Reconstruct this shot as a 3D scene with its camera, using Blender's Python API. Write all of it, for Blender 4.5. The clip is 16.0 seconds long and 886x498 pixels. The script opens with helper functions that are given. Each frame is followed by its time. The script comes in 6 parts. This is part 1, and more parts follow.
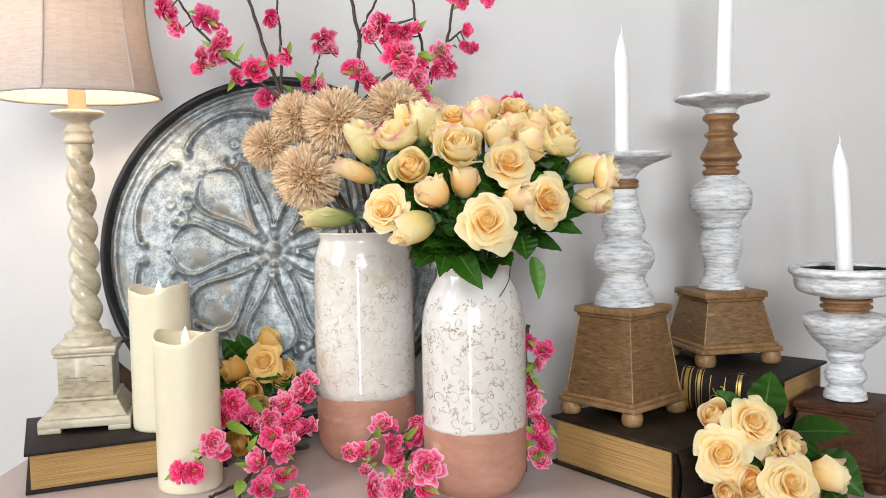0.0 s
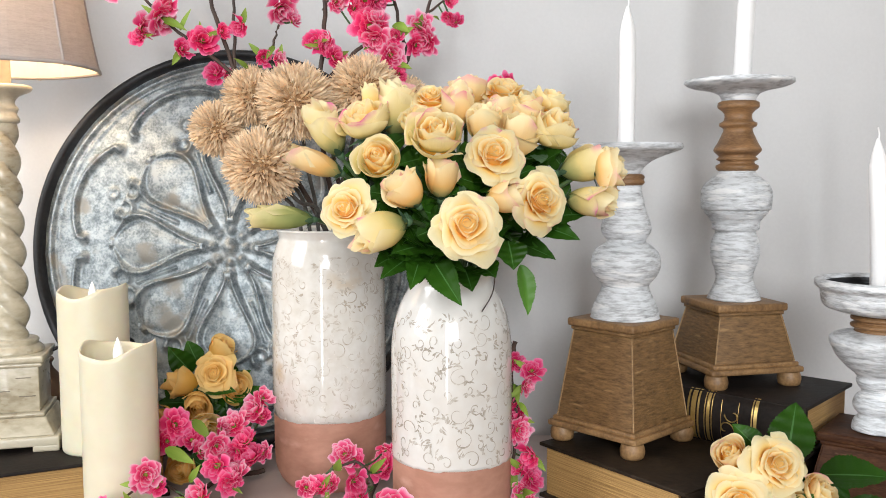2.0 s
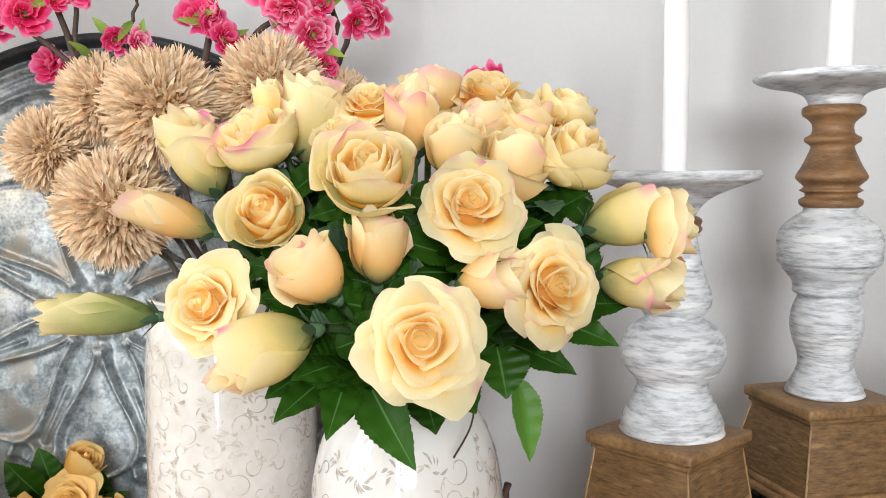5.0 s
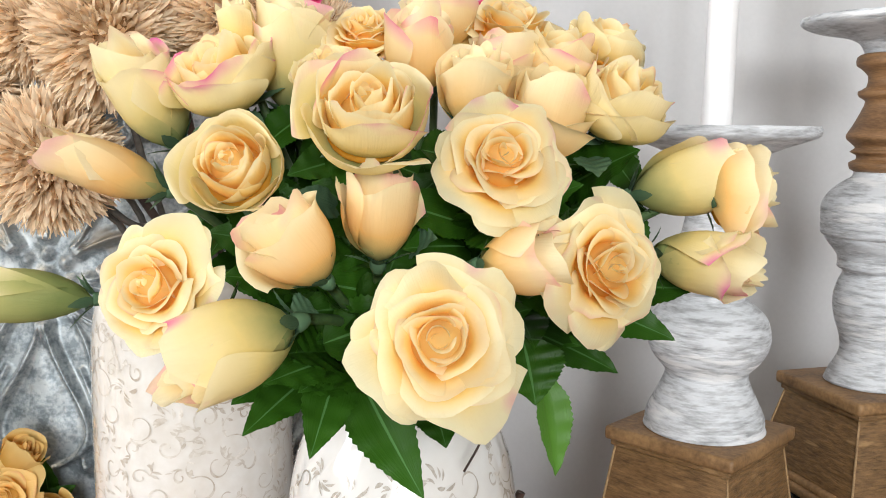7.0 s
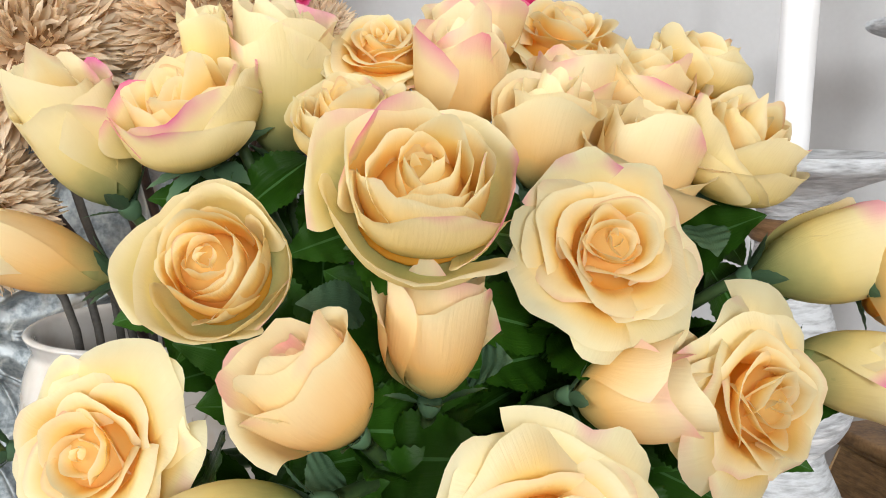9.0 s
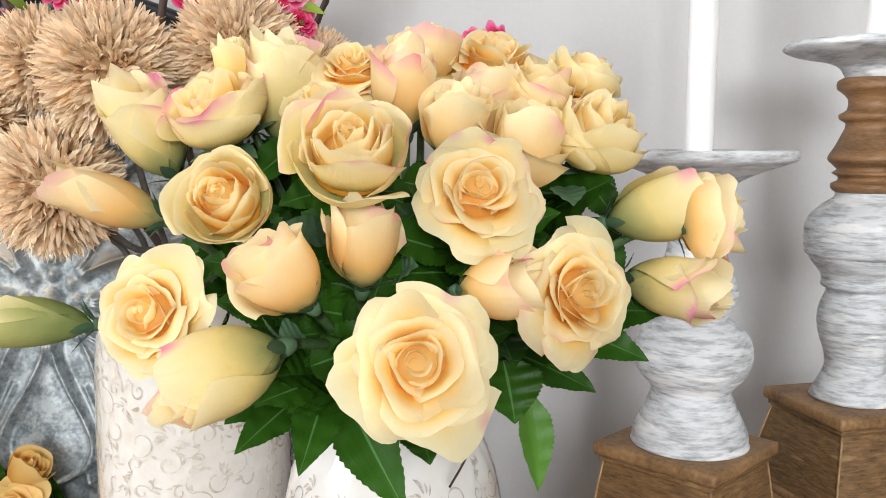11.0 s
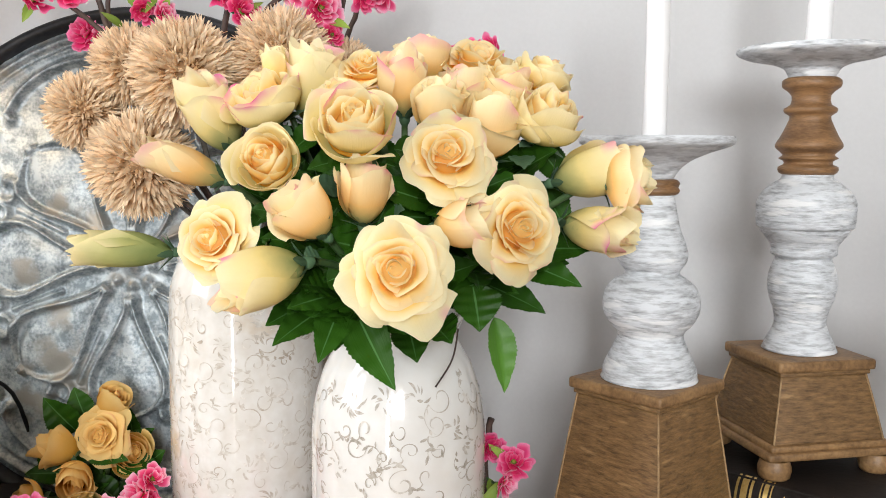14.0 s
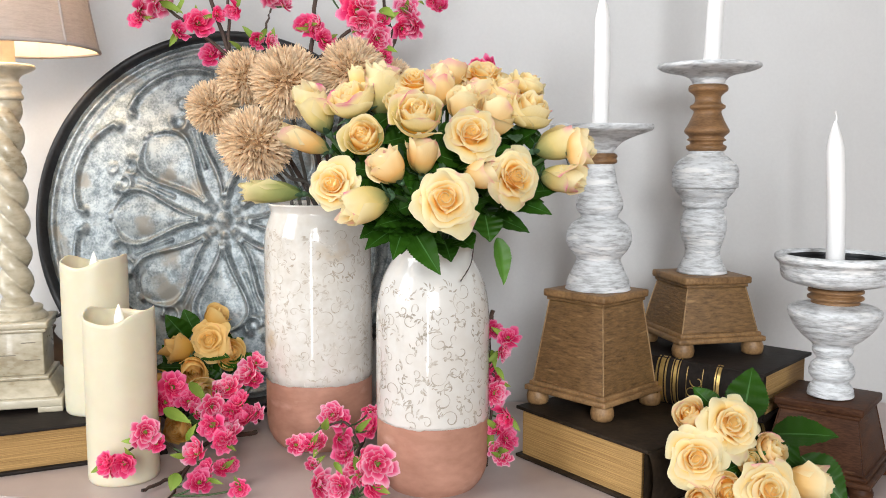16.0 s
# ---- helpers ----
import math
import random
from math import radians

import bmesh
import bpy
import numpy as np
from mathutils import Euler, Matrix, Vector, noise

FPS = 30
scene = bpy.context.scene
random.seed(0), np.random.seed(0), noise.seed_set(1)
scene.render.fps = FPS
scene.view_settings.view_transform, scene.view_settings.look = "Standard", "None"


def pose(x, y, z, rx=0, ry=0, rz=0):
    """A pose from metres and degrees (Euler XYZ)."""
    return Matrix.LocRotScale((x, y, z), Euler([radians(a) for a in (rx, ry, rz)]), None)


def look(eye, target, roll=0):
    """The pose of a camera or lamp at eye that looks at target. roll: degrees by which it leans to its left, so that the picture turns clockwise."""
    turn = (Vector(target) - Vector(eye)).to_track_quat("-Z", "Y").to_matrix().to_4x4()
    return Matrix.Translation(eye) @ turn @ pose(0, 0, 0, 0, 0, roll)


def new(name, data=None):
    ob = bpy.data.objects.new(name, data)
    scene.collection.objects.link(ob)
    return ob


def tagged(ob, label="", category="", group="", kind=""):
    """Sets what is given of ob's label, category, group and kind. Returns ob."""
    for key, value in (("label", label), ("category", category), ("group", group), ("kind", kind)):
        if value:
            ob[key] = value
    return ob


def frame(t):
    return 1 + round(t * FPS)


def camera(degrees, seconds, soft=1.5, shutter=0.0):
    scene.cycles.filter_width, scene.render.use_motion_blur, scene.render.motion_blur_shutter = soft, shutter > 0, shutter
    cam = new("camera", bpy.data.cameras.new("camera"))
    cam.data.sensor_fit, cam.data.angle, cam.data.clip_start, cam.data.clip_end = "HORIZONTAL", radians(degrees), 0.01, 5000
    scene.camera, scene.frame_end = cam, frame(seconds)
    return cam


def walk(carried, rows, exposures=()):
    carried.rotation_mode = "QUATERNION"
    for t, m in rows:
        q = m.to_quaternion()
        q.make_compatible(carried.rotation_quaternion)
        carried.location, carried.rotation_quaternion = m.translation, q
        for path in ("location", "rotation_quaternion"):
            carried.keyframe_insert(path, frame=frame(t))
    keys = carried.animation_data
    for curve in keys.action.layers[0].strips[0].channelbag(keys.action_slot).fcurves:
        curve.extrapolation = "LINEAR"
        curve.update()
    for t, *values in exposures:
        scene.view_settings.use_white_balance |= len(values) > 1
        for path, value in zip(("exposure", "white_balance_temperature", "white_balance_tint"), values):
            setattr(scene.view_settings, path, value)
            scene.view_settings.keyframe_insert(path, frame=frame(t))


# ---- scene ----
cam = camera(53.5, 16.0, soft=0.95)
PATH = [
    (0, (0.019, 0.262, 0.348), (-0.008, 2.258, 0.216), -1.1),
    (0.5, (0.012, 0.272, 0.345), (-0.008, 2.267, 0.206), -1.1),
    (1, (0.013, 0.28, 0.347), (0.001, 2.274, 0.192), -0.8),
    (1.5, (0.019, 0.319, 0.345), (0.016, 2.311, 0.176), -0.5),
    (2, (0.033, 0.406, 0.361), (0.028, 2.399, 0.187), -0.2),
    (2.5, (0.055, 0.498, 0.371), (0.037, 2.49, 0.195), -0.1),
    (3, (0.07, 0.573, 0.380), (0.055, 2.566, 0.209), 0.0),
    (3.5, (0.051, 0.637, 0.394), (0.059, 2.63, 0.223), 0.0),
    (3.7, (0.045, 0.658, 0.395), (0.061, 2.651, 0.225), 0.0),
    (5.8, (0.061, 0.759, 0.389), (0.086, 2.748, 0.182), -0.4),
    (6, (0.06, 0.763, 0.385), (0.087, 2.751, 0.169), -0.3),
    (6.5, (0.055, 0.777, 0.382), (0.103, 2.762, 0.142), 0.2),
    (7, (0.039, 0.834, 0.388), (0.128, 2.814, 0.116), 0.6),
    (7.5, (0.018, 0.896, 0.402), (0.149, 2.873, 0.123), 1.0),
    (8, (0.01, 0.932, 0.406), (0.175, 2.899, 0.086), 0.6),
    (8.5, (0.007, 0.941, 0.409), (0.201, 2.906, 0.087), 0.7),
    (9, (0.01, 0.944, 0.412), (0.214, 2.909, 0.098), 0.4),
    (9.5, (0.018, 0.936, 0.410), (0.216, 2.904, 0.114), 0.1),
    (9.7, (0.025, 0.923, 0.407), (0.217, 2.893, 0.115), -0.0),
    (11.8, (0.055, 0.769, 0.388), (0.054, 2.757, 0.170), 0.3),
    (12, (0.057, 0.763, 0.384), (0.047, 2.751, 0.170), 0.2),
    (12.5, (0.062, 0.757, 0.375), (0.035, 2.746, 0.166), 0.2),
    (13, (0.066, 0.75, 0.378), (0.023, 2.739, 0.171), 0.3),
    (13.5, (0.07, 0.731, 0.379), (0.016, 2.719, 0.166), 0.4),
    (14, (0.087, 0.68, 0.378), (0.03, 2.667, 0.160), 0.3),
    (14.5, (0.074, 0.575, 0.374), (0.031, 2.561, 0.150), 0.2),
    (15, (0.054, 0.457, 0.376), (0.028, 2.444, 0.146), 0.3),
    (15.5, (0.049, 0.385, 0.366), (0.041, 2.371, 0.137), 0.2),
    (16, (0.046, 0.35, 0.361), (0.054, 2.338, 0.138), 0.2),
]
walk(cam, [(t, look(eye, target, roll)) for t, eye, target, roll in PATH],
     exposures=((0.0, 0.0), (1.5, 0.0), (3.0, 0.06), (6.5, 0.09), (8.0, -0.02), (9.5, -0.02), (12.0, 0.09), (15.0, 0.09), (16.0, 0.03)))

# ---- light ----
world = bpy.data.worlds.new("world")
scene.world = world
world.use_nodes = True
world.node_tree.nodes["Background"].inputs[0].default_value = (0.75, 0.86, 1.0, 1)
world.node_tree.nodes["Background"].inputs[1].default_value = 0.6
WALL_Y, FLOOR_Z, CEIL_Z, ROOM_X0, ROOM_X1, ROOM_Y0 = 1.605, -0.78, 1.75, -1.75, 2.4, -2.2


def window_light(name, at, aim, w, h, power, colour):
    lamp = bpy.data.lights.new(name, "AREA")
    lamp.shape, lamp.size, lamp.size_y, lamp.energy, lamp.color = "RECTANGLE", w, h, power, colour
    ob = new(name, lamp)
    ob.matrix_world = look(at, aim)
    return ob


DAYLIGHT = (0.93, 0.97, 1.0)
window_light("window_daylight", (-0.47, ROOM_Y0 + 0.03, 0.45), (-0.47, 0, 0.45), 0.17, 2.3, 25, DAYLIGHT)
window_light("window_daylight", (0.30, ROOM_Y0 + 0.03, 1.15), (0.30, 0, 1.15), 1.0, 1.0, 92, DAYLIGHT)
window_light("window_daylight", (ROOM_X0 + 0.03, 0.35, 1.05), (0, 0.35, 1.05), 1.1, 1.2, 37, DAYLIGHT)
bulb = bpy.data.lights.new("lamp_bulb", "POINT")
bulb.energy, bulb.color, bulb.shadow_soft_size = 2.0, (1.0, 0.76, 0.50), 0.025
new("lamp_bulb", bulb).location = (-0.468, 1.405, 0.56)


# ---- materials ----
def material(name, low, high, scale=20.0, stretch=(1, 1, 1), rough=0.5, metal=0.0, bump=0.1, fine=8.0, detail=6.0, spots=None, coat=0.0, island=0.0, contrast=(0.35, 0.65), sheen=0.0, rough_var=0.12):
    """Two-scale noise colour between low and high, with relief; spots: (colour, scale, threshold)."""
    m = bpy.data.materials.new(name)
    m.use_nodes = True
    nt = m.node_tree
    p = nt.nodes["Principled BSDF"]
    add, link = nt.nodes.new, nt.links.new
    co, mp = add("ShaderNodeTexCoord"), add("ShaderNodeMapping")
    mp.inputs["Scale"].default_value = stretch
    link(co.outputs["Object"], mp.inputs["Vector"])
    n1, n2 = add("ShaderNodeTexNoise"), add("ShaderNodeTexNoise")
    n1.inputs["Scale"].default_value, n1.inputs["Detail"].default_value = scale, detail
    n2.inputs["Scale"].default_value, n2.inputs["Detail"].default_value = scale * fine, 3.0
    link(mp.outputs[0], n1.inputs["Vector"]), link(mp.outputs[0], n2.inputs["Vector"])
    mix = add("ShaderNodeMath")
    mix.operation = "MULTIPLY_ADD"
    link(n2.outputs[0], mix.inputs[0])
    mix.inputs[1].default_value = 0.35
    half = add("ShaderNodeMath")
    half.operation = "MULTIPLY"
    half.inputs[1].default_value = 0.65
    link(n1.outputs[0], half.inputs[0]), link(half.outputs[0], mix.inputs[2])
    ramp = add("ShaderNodeValToRGB")
    ramp.color_ramp.elements[0].position, ramp.color_ramp.elements[1].position = contrast
    ramp.color_ramp.elements[0].color, ramp.color_ramp.elements[1].color = (*low, 1), (*high, 1)
    link(mix.outputs[0], ramp.inputs[0])
    colour = ramp.outputs[0]
    if spots:
        n3, r3, mx = add("ShaderNodeTexNoise"), add("ShaderNodeValToRGB"), add("ShaderNodeMix")
        n3.inputs["Scale"].default_value, n3.inputs["Detail"].default_value = spots[1], 8
        link(mp.outputs[0], n3.inputs["Vector"]), link(n3.outputs[0], r3.inputs[0])
        r3.color_ramp.elements[0].position, r3.color_ramp.elements[1].position = spots[2], spots[2] + 0.08
        mx.data_type = "RGBA"
        link(r3.outputs[0], mx.inputs["Factor"]), link(colour, mx.inputs["A"])
        mx.inputs["B"].default_value = (*spots[0], 1)
        colour = mx.outputs["Result"]
    if island:
        geo, hue, vary = add("ShaderNodeNewGeometry"), add("ShaderNodeHueSaturation"), add("ShaderNodeMapRange")
        vary.inputs["To Min"].default_value, vary.inputs["To Max"].default_value = 1 - island, 1 + island
        link(geo.outputs["Random Per Island"], vary.inputs["Value"]), link(vary.outputs[0], hue.inputs["Value"])
        link(colour, hue.inputs["Color"])
        colour = hue.outputs[0]
    link(colour, p.inputs["Base Color"])
    rr = add("ShaderNodeMapRange")
    rr.inputs["To Min"].default_value, rr.inputs["To Max"].default_value = max(rough - rough_var, 0.02), min(rough + rough_var, 1)
    link(mix.outputs[0], rr.inputs["Value"]), link(rr.outputs[0], p.inputs["Roughness"])
    p.inputs["Metallic"].default_value, p.inputs["Coat Weight"].default_value, p.inputs["Sheen Weight"].default_value = metal, coat, sheen
    p.inputs["Coat Roughness"].default_value = 0.06
    if bump:
        b = add("ShaderNodeBump")
        b.inputs["Strength"].default_value, b.inputs["Distance"].default_value = bump, 0.002
        link(mix.outputs[0], b.inputs["Height"]), link(b.outputs[0], p.inputs["Normal"])
    return m


def petal_material(name, base, body, edge, tip, rough=0.55, through_light=0.25, tip_at=0.93, vary=0.08, vein=60.0, lo_at=0.2, mid_at=0.6, rib=None, blush=0.55, sheen=0.0, gloss=0.22, far_at=0.92):
    """Petal colour runs from the claw (v = 0) to the rim (v = 1); the blush at the rim comes and goes along it."""
    m = bpy.data.materials.new(name)
    m.use_nodes = True
    nt = m.node_tree
    p, out = nt.nodes["Principled BSDF"], nt.nodes["Material Output"]
    add, link = nt.nodes.new, nt.links.new
    co, sep = add("ShaderNodeTexCoord"), add("ShaderNodeSeparateXYZ")
    link(co.outputs["UV"], sep.inputs[0])
    info = add("ShaderNodeObjectInfo")
    noise_a = add("ShaderNodeTexNoise")
    noise_a.inputs["Scale"].default_value, noise_a.inputs["Detail"].default_value = 60, 4
    link(co.outputs["Object"], noise_a.inputs["Vector"])
    wob = add("ShaderNodeMath")
    wob.operation = "MULTIPLY_ADD"
    link(noise_a.outputs[0], wob.inputs[0])
    wob.inputs[1].default_value = 0.3
    shift = add("ShaderNodeMath")
    shift.operation = "SUBTRACT"
    link(sep.outputs["Y"], shift.inputs[0])
    shift.inputs[1].default_value = 0.15
    link(shift.outputs[0], wob.inputs[2])
    ramp = add("ShaderNodeValToRGB")
    e = ramp.color_ramp.elements
    e[0].position, e[0].color = lo_at, (*base, 1)
    e[1].position, e[1].color = mid_at, (*body, 1)
    far = e.new(far_at)
    far.color = (*edge, 1)
    link(wob.outputs[0], ramp.inputs[0])
    # blush on the rim of some petals
    n2, r2, r3, mul, mx = add("ShaderNodeTexNoise"), add("ShaderNodeValToRGB"), add("ShaderNodeValToRGB"), add("ShaderNodeMath"), add("ShaderNodeMix")
    n2.noise_dimensions = "4D"
    n2.inputs["Scale"].default_value = 32
    link(co.outputs["Object"], n2.inputs["Vector"])
    w4 = add("ShaderNodeMath")
    w4.operation = "MULTIPLY"
    w4.inputs[1].default_value = 31.0
    link(info.outputs["Random"], w4.inputs[0]), link(w4.outputs[0], n2.inputs["W"])
    r2.color_ramp.elements[0].position, r2.color_ramp.elements[1].position = blush, blush + 0.14
    r3.color_ramp.elements[0].position, r3.color_ramp.elements[1].position = tip_at - 0.16, tip_at + 0.08
    link(n2.outputs[0], r2.inputs[0]), link(sep.outputs["Y"], r3.inputs[0])
    mul.operation = "MULTIPLY"
    link(r2.outputs[0], mul.inputs[0]), link(r3.outputs[0], mul.inputs[1])
    mx.data_type = "RGBA"
    link(mul.outputs[0], mx.inputs["Factor"]), link(ramp.outputs[0], mx.inputs["A"])
    mx.inputs["B"].default_value = (*tip, 1)
    colour = mx.outputs["Result"]
    if rib:
        off, size, low_, m3 = add("ShaderNodeMath"), add("ShaderNodeMath"), add("ShaderNodeMath"), add("ShaderNodeMix")
        off.operation, size.operation, low_.operation = "SUBTRACT", "ABSOLUTE", "LESS_THAN"
        off.inputs[1].default_value, low_.inputs[1].default_value = 0.5, 0.022
        link(sep.outputs["X"], off.inputs[0]), link(off.outputs[0], size.inputs[0]), link(size.outputs[0], low_.inputs[0])
        m3.data_type = "RGBA"
        link(low_.outputs[0], m3.inputs["Factor"]), link(colour, m3.inputs["A"])
        m3.inputs["B"].default_value = (*rib, 1)
        colour = m3.outputs["Result"]
    hue, val = add("ShaderNodeHueSaturation"), add("ShaderNodeMapRange")
    val.inputs["To Min"].default_value, val.inputs["To Max"].default_value = 1 - vary, 1 + vary * 0.6
    link(info.outputs["Random"], val.inputs["Value"]), link(val.outputs[0], hue.inputs["Value"]), link(colour, hue.inputs["Color"])
    link(hue.outputs[0], p.inputs["Base Color"])
    p.inputs["Roughness"].default_value = rough
    p.inputs["Sheen Weight"].default_value = sheen
    p.inputs["Specular IOR Level"].default_value = gloss
    # veins that fan from the claw, and the weave of the cloth
    st = add("ShaderNodeMapping")
    st.inputs["Scale"].default_value = (vein, 3, 1)
    link(co.outputs["UV"], st.inputs["Vector"])
    n4, b = add("ShaderNodeTexNoise"), add("ShaderNodeBump")
    n4.inputs["Scale"].default_value, n4.inputs["Detail"].default_value = 1.0, 5
    link(st.outputs[0], n4.inputs["Vector"]), link(n4.outputs[0], b.inputs["Height"])
    b.inputs["Strength"].default_value, b.inputs["Distance"].default_value = 0.28, 0.001
    link(b.outputs[0], p.inputs["Normal"])
    tr, ms = add("ShaderNodeBsdfTranslucent"), add("ShaderNodeMixShader")
    link(hue.outputs[0], tr.inputs["Color"])
    ms.inputs[0].default_value = through_light
    link(p.outputs[0], ms.inputs[1]), link(tr.outputs[0], ms.inputs[2]), link(ms.outputs[0], out.inputs["Surface"])
    return m


WALL_PAINT = material("wall_paint", (0.53, 0.525, 0.525), (0.57, 0.565, 0.565), 6, rough=0.75, bump=0.04, fine=40)
# darker than the back wall, so the unseen room bounces less fill light
FILL_CUT_PAINT = material("fill_cutting_room_paint", (0.31, 0.277, 0.24), (0.35, 0.315, 0.277), 5, rough=0.8, bump=0.04)
TABLE_PAINT = material("table_paint", (0.42, 0.345, 0.325), (0.48, 0.40, 0.38), 5, rough=0.32, bump=0.02, rough_var=0.05)
FLOOR_WOOD = material("floor_wood", (0.2, 0.12, 0.07), (0.32, 0.2, 0.12), 4, stretch=(1, 8, 1), rough=0.45)
WHITEWASH = material("whitewashed_wood", (0.30, 0.305, 0.315), (0.70, 0.72, 0.745), 100, stretch=(0.5, 0.5, 2.8), rough=0.6, bump=1.0, fine=3, detail=9.0, contrast=(0.34, 0.56), spots=((0.84, 0.845, 0.85), 45, 0.56))
TURNED_WOOD = material("turned_wood", (0.13, 0.064, 0.025), (0.31, 0.165, 0.07), 30, stretch=(1, 1, 6), rough=0.5, bump=0.3)
OAK = material("brown_oak", (0.080, 0.042, 0.015), (0.28, 0.155, 0.062), 190, stretch=(0.45, 0.45, 2.4), rough=0.5, bump=0.9, fine=3, contrast=(0.32, 0.66), spots=((0.34, 0.205, 0.088), 60, 0.63))
OAK_EDGE = material("worn_oak_edge", (0.13, 0.067, 0.026), (0.35, 0.20, 0.085), 40, rough=0.5, bump=0.3)
WORN_EDGE = material("pale_worn_wood", (0.20, 0.115, 0.048), (0.42, 0.27, 0.13), 120, rough=0.6, bump=0.4)
DARK_WOOD = material("dark_brown_wood", (0.028, 0.010, 0.005), (0.092, 0.038, 0.018), 24, stretch=(1, 1, 4), rough=0.5, bump=0.3, spots=((0.14, 0.07, 0.035), 40, 0.66))
WAX = material("ivory_wax", (0.67, 0.61, 0.455), (0.71, 0.655, 0.505), 8, rough=0.42, bump=0.05, rough_var=0.05)
WAX.node_tree.nodes["Principled BSDF"].inputs["Subsurface Weight"].default_value = 0.35
WAX.node_tree.nodes["Principled BSDF"].inputs["Subsurface Radius"].default_value = (0.02, 0.012, 0.006)
WHITE_WAX = material("white_wax", (0.86, 0.85, 0.85), (0.91, 0.90, 0.90), 14, stretch=(1, 1, 0.3), rough=0.35, bump=0.1)
FLAME = material("plastic_flame", (0.85, 0.82, 0.76), (0.9, 0.88, 0.83), 10, rough=0.3, bump=0)
GLAZE = material("crackled_white_glaze", (0.66, 0.62, 0.575), (0.73, 0.715, 0.69), 9, rough=0.09, bump=0.015, coat=0.8, spots=((0.66, 0.56, 0.44), 11, 0.63), rough_var=0.04)
GLAZE_AGED = material("aged_cream_glaze", (0.63, 0.585, 0.525), (0.75, 0.73, 0.695), 12, rough=0.09, bump=0.015, coat=0.8, spots=((0.60, 0.49, 0.36), 14, 0.60), rough_var=0.04)
SCROLL_INK = material("faded_scroll_glaze", (0.30, 0.26, 0.21), (0.60, 0.55, 0.49), 55, rough=0.25, bump=0.0, coat=0.4)
SCROLL_PALE = material("pale_scroll_glaze", (0.42, 0.36, 0.29), (0.70, 0.66, 0.60), 45, rough=0.25, bump=0.0, coat=0.4)
TERRACOTTA = material("terracotta", (0.37, 0.178, 0.120), (0.49, 0.255, 0.182), 10, stretch=(1, 1, 2), rough=0.7, bump=0.15, spots=((0.53, 0.30, 0.225), 16, 0.6))
GALVANISED = material("galvanised_metal", (0.17, 0.20, 0.215), (0.42, 0.455, 0.47), 85, rough=0.52, metal=0.62, bump=0.22, fine=4.0, contrast=(0.38, 0.60), spots=((0.29, 0.275, 0.245), 19, 0.58), rough_var=0.08)
BLACK_METAL = material("black_metal", (0.012, 0.012, 0.014), (0.03, 0.03, 0.033), 25, rough=0.45, metal=0.3, bump=0.15)
LAMP_RESIN = material("antiqued_resin", (0.27, 0.22, 0.14), (0.52, 0.465, 0.355), 11, stretch=(1, 1, 2), rough=0.30, bump=0.18, coat=0.3, contrast=(0.30, 0.58), spots=((0.18, 0.14, 0.10), 26, 0.71))
SCRATCH = material("dark_scratch", (0.10, 0.085, 0.06), (0.22, 0.18, 0.13), 300, rough=0.7, bump=0.2)
LINEN = material("linen", (0.46, 0.40, 0.365), (0.56, 0.495, 0.455), 60, stretch=(1, 1, 6), rough=0.9, bump=0.5, fine=4)
LINEN_TRIM = material("linen_trim", (0.43, 0.375, 0.345), (0.5, 0.44, 0.41), 80, rough=0.9, bump=0.5)
SHADE_LINING = material("shade_lining", (0.80, 0.74, 0.66), (0.84, 0.78, 0.70), 30, rough=0.8, bump=0.05)
BRASS = material("aged_brass", (0.45, 0.30, 0.12), (0.62, 0.45, 0.2), 30, rough=0.35, metal=1.0, bump=0.1)
TUBE_BEIGE = material("beige_candle_tube", (0.60, 0.48, 0.38), (0.68, 0.56, 0.46), 20, rough=0.5)
BOOK_COVER = material("black_leather_cover", (0.009, 0.007, 0.006), (0.026, 0.019, 0.016), 30, rough=0.58, bump=0.4, fine=6)
BOOK_BROWN = material("brown_leather_cover", (0.012, 0.008, 0.005), (0.045, 0.03, 0.019), 24, rough=0.56, bump=0.4, fine=6)
BOOK_PAGES = material("yellowed_pages", (0.20, 0.098, 0.024), (0.56, 0.345, 0.125), 16, stretch=(0.5, 0.5, 70), rough=0.7, bump=0.6, fine=3, contrast=(0.3, 0.66))
GILT = material("gilt_tooling", (0.42, 0.28, 0.08), (0.66, 0.47, 0.18), 50, rough=0.35, metal=0.8, bump=0.1)
BARK = material("dark_twig_bark", (0.03, 0.017, 0.012), (0.075, 0.045, 0.032), 60, rough=0.7, bump=0.5)
STEM_GREEN = material("green_stem", (0.03, 0.065, 0.022), (0.07, 0.13, 0.04), 40, rough=0.5, bump=0.2)
DRY_STEM = material("grey_brown_stem", (0.05, 0.045, 0.04), (0.11, 0.10, 0.085), 60, rough=0.6, bump=0.3)
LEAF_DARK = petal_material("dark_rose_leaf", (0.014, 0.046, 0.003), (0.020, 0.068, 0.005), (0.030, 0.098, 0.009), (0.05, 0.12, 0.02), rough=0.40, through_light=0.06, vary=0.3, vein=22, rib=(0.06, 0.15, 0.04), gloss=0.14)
LEAF_BRIGHT = petal_material("bright_green_leaf", (0.07, 0.19, 0.02), (0.10, 0.26, 0.03), (0.12, 0.3, 0.04), (0.16, 0.33, 0.05), rough=0.45, through_light=0.25, vary=0.15, vein=22, gloss=0.35)
LEAF_LIME = petal_material("lime_blossom_leaf", (0.15, 0.25, 0.03), (0.25, 0.37, 0.06), (0.32, 0.43, 0.09), (0.5, 0.3, 0.14), rough=0.5, through_light=0.25, vary=0.3, vein=16)
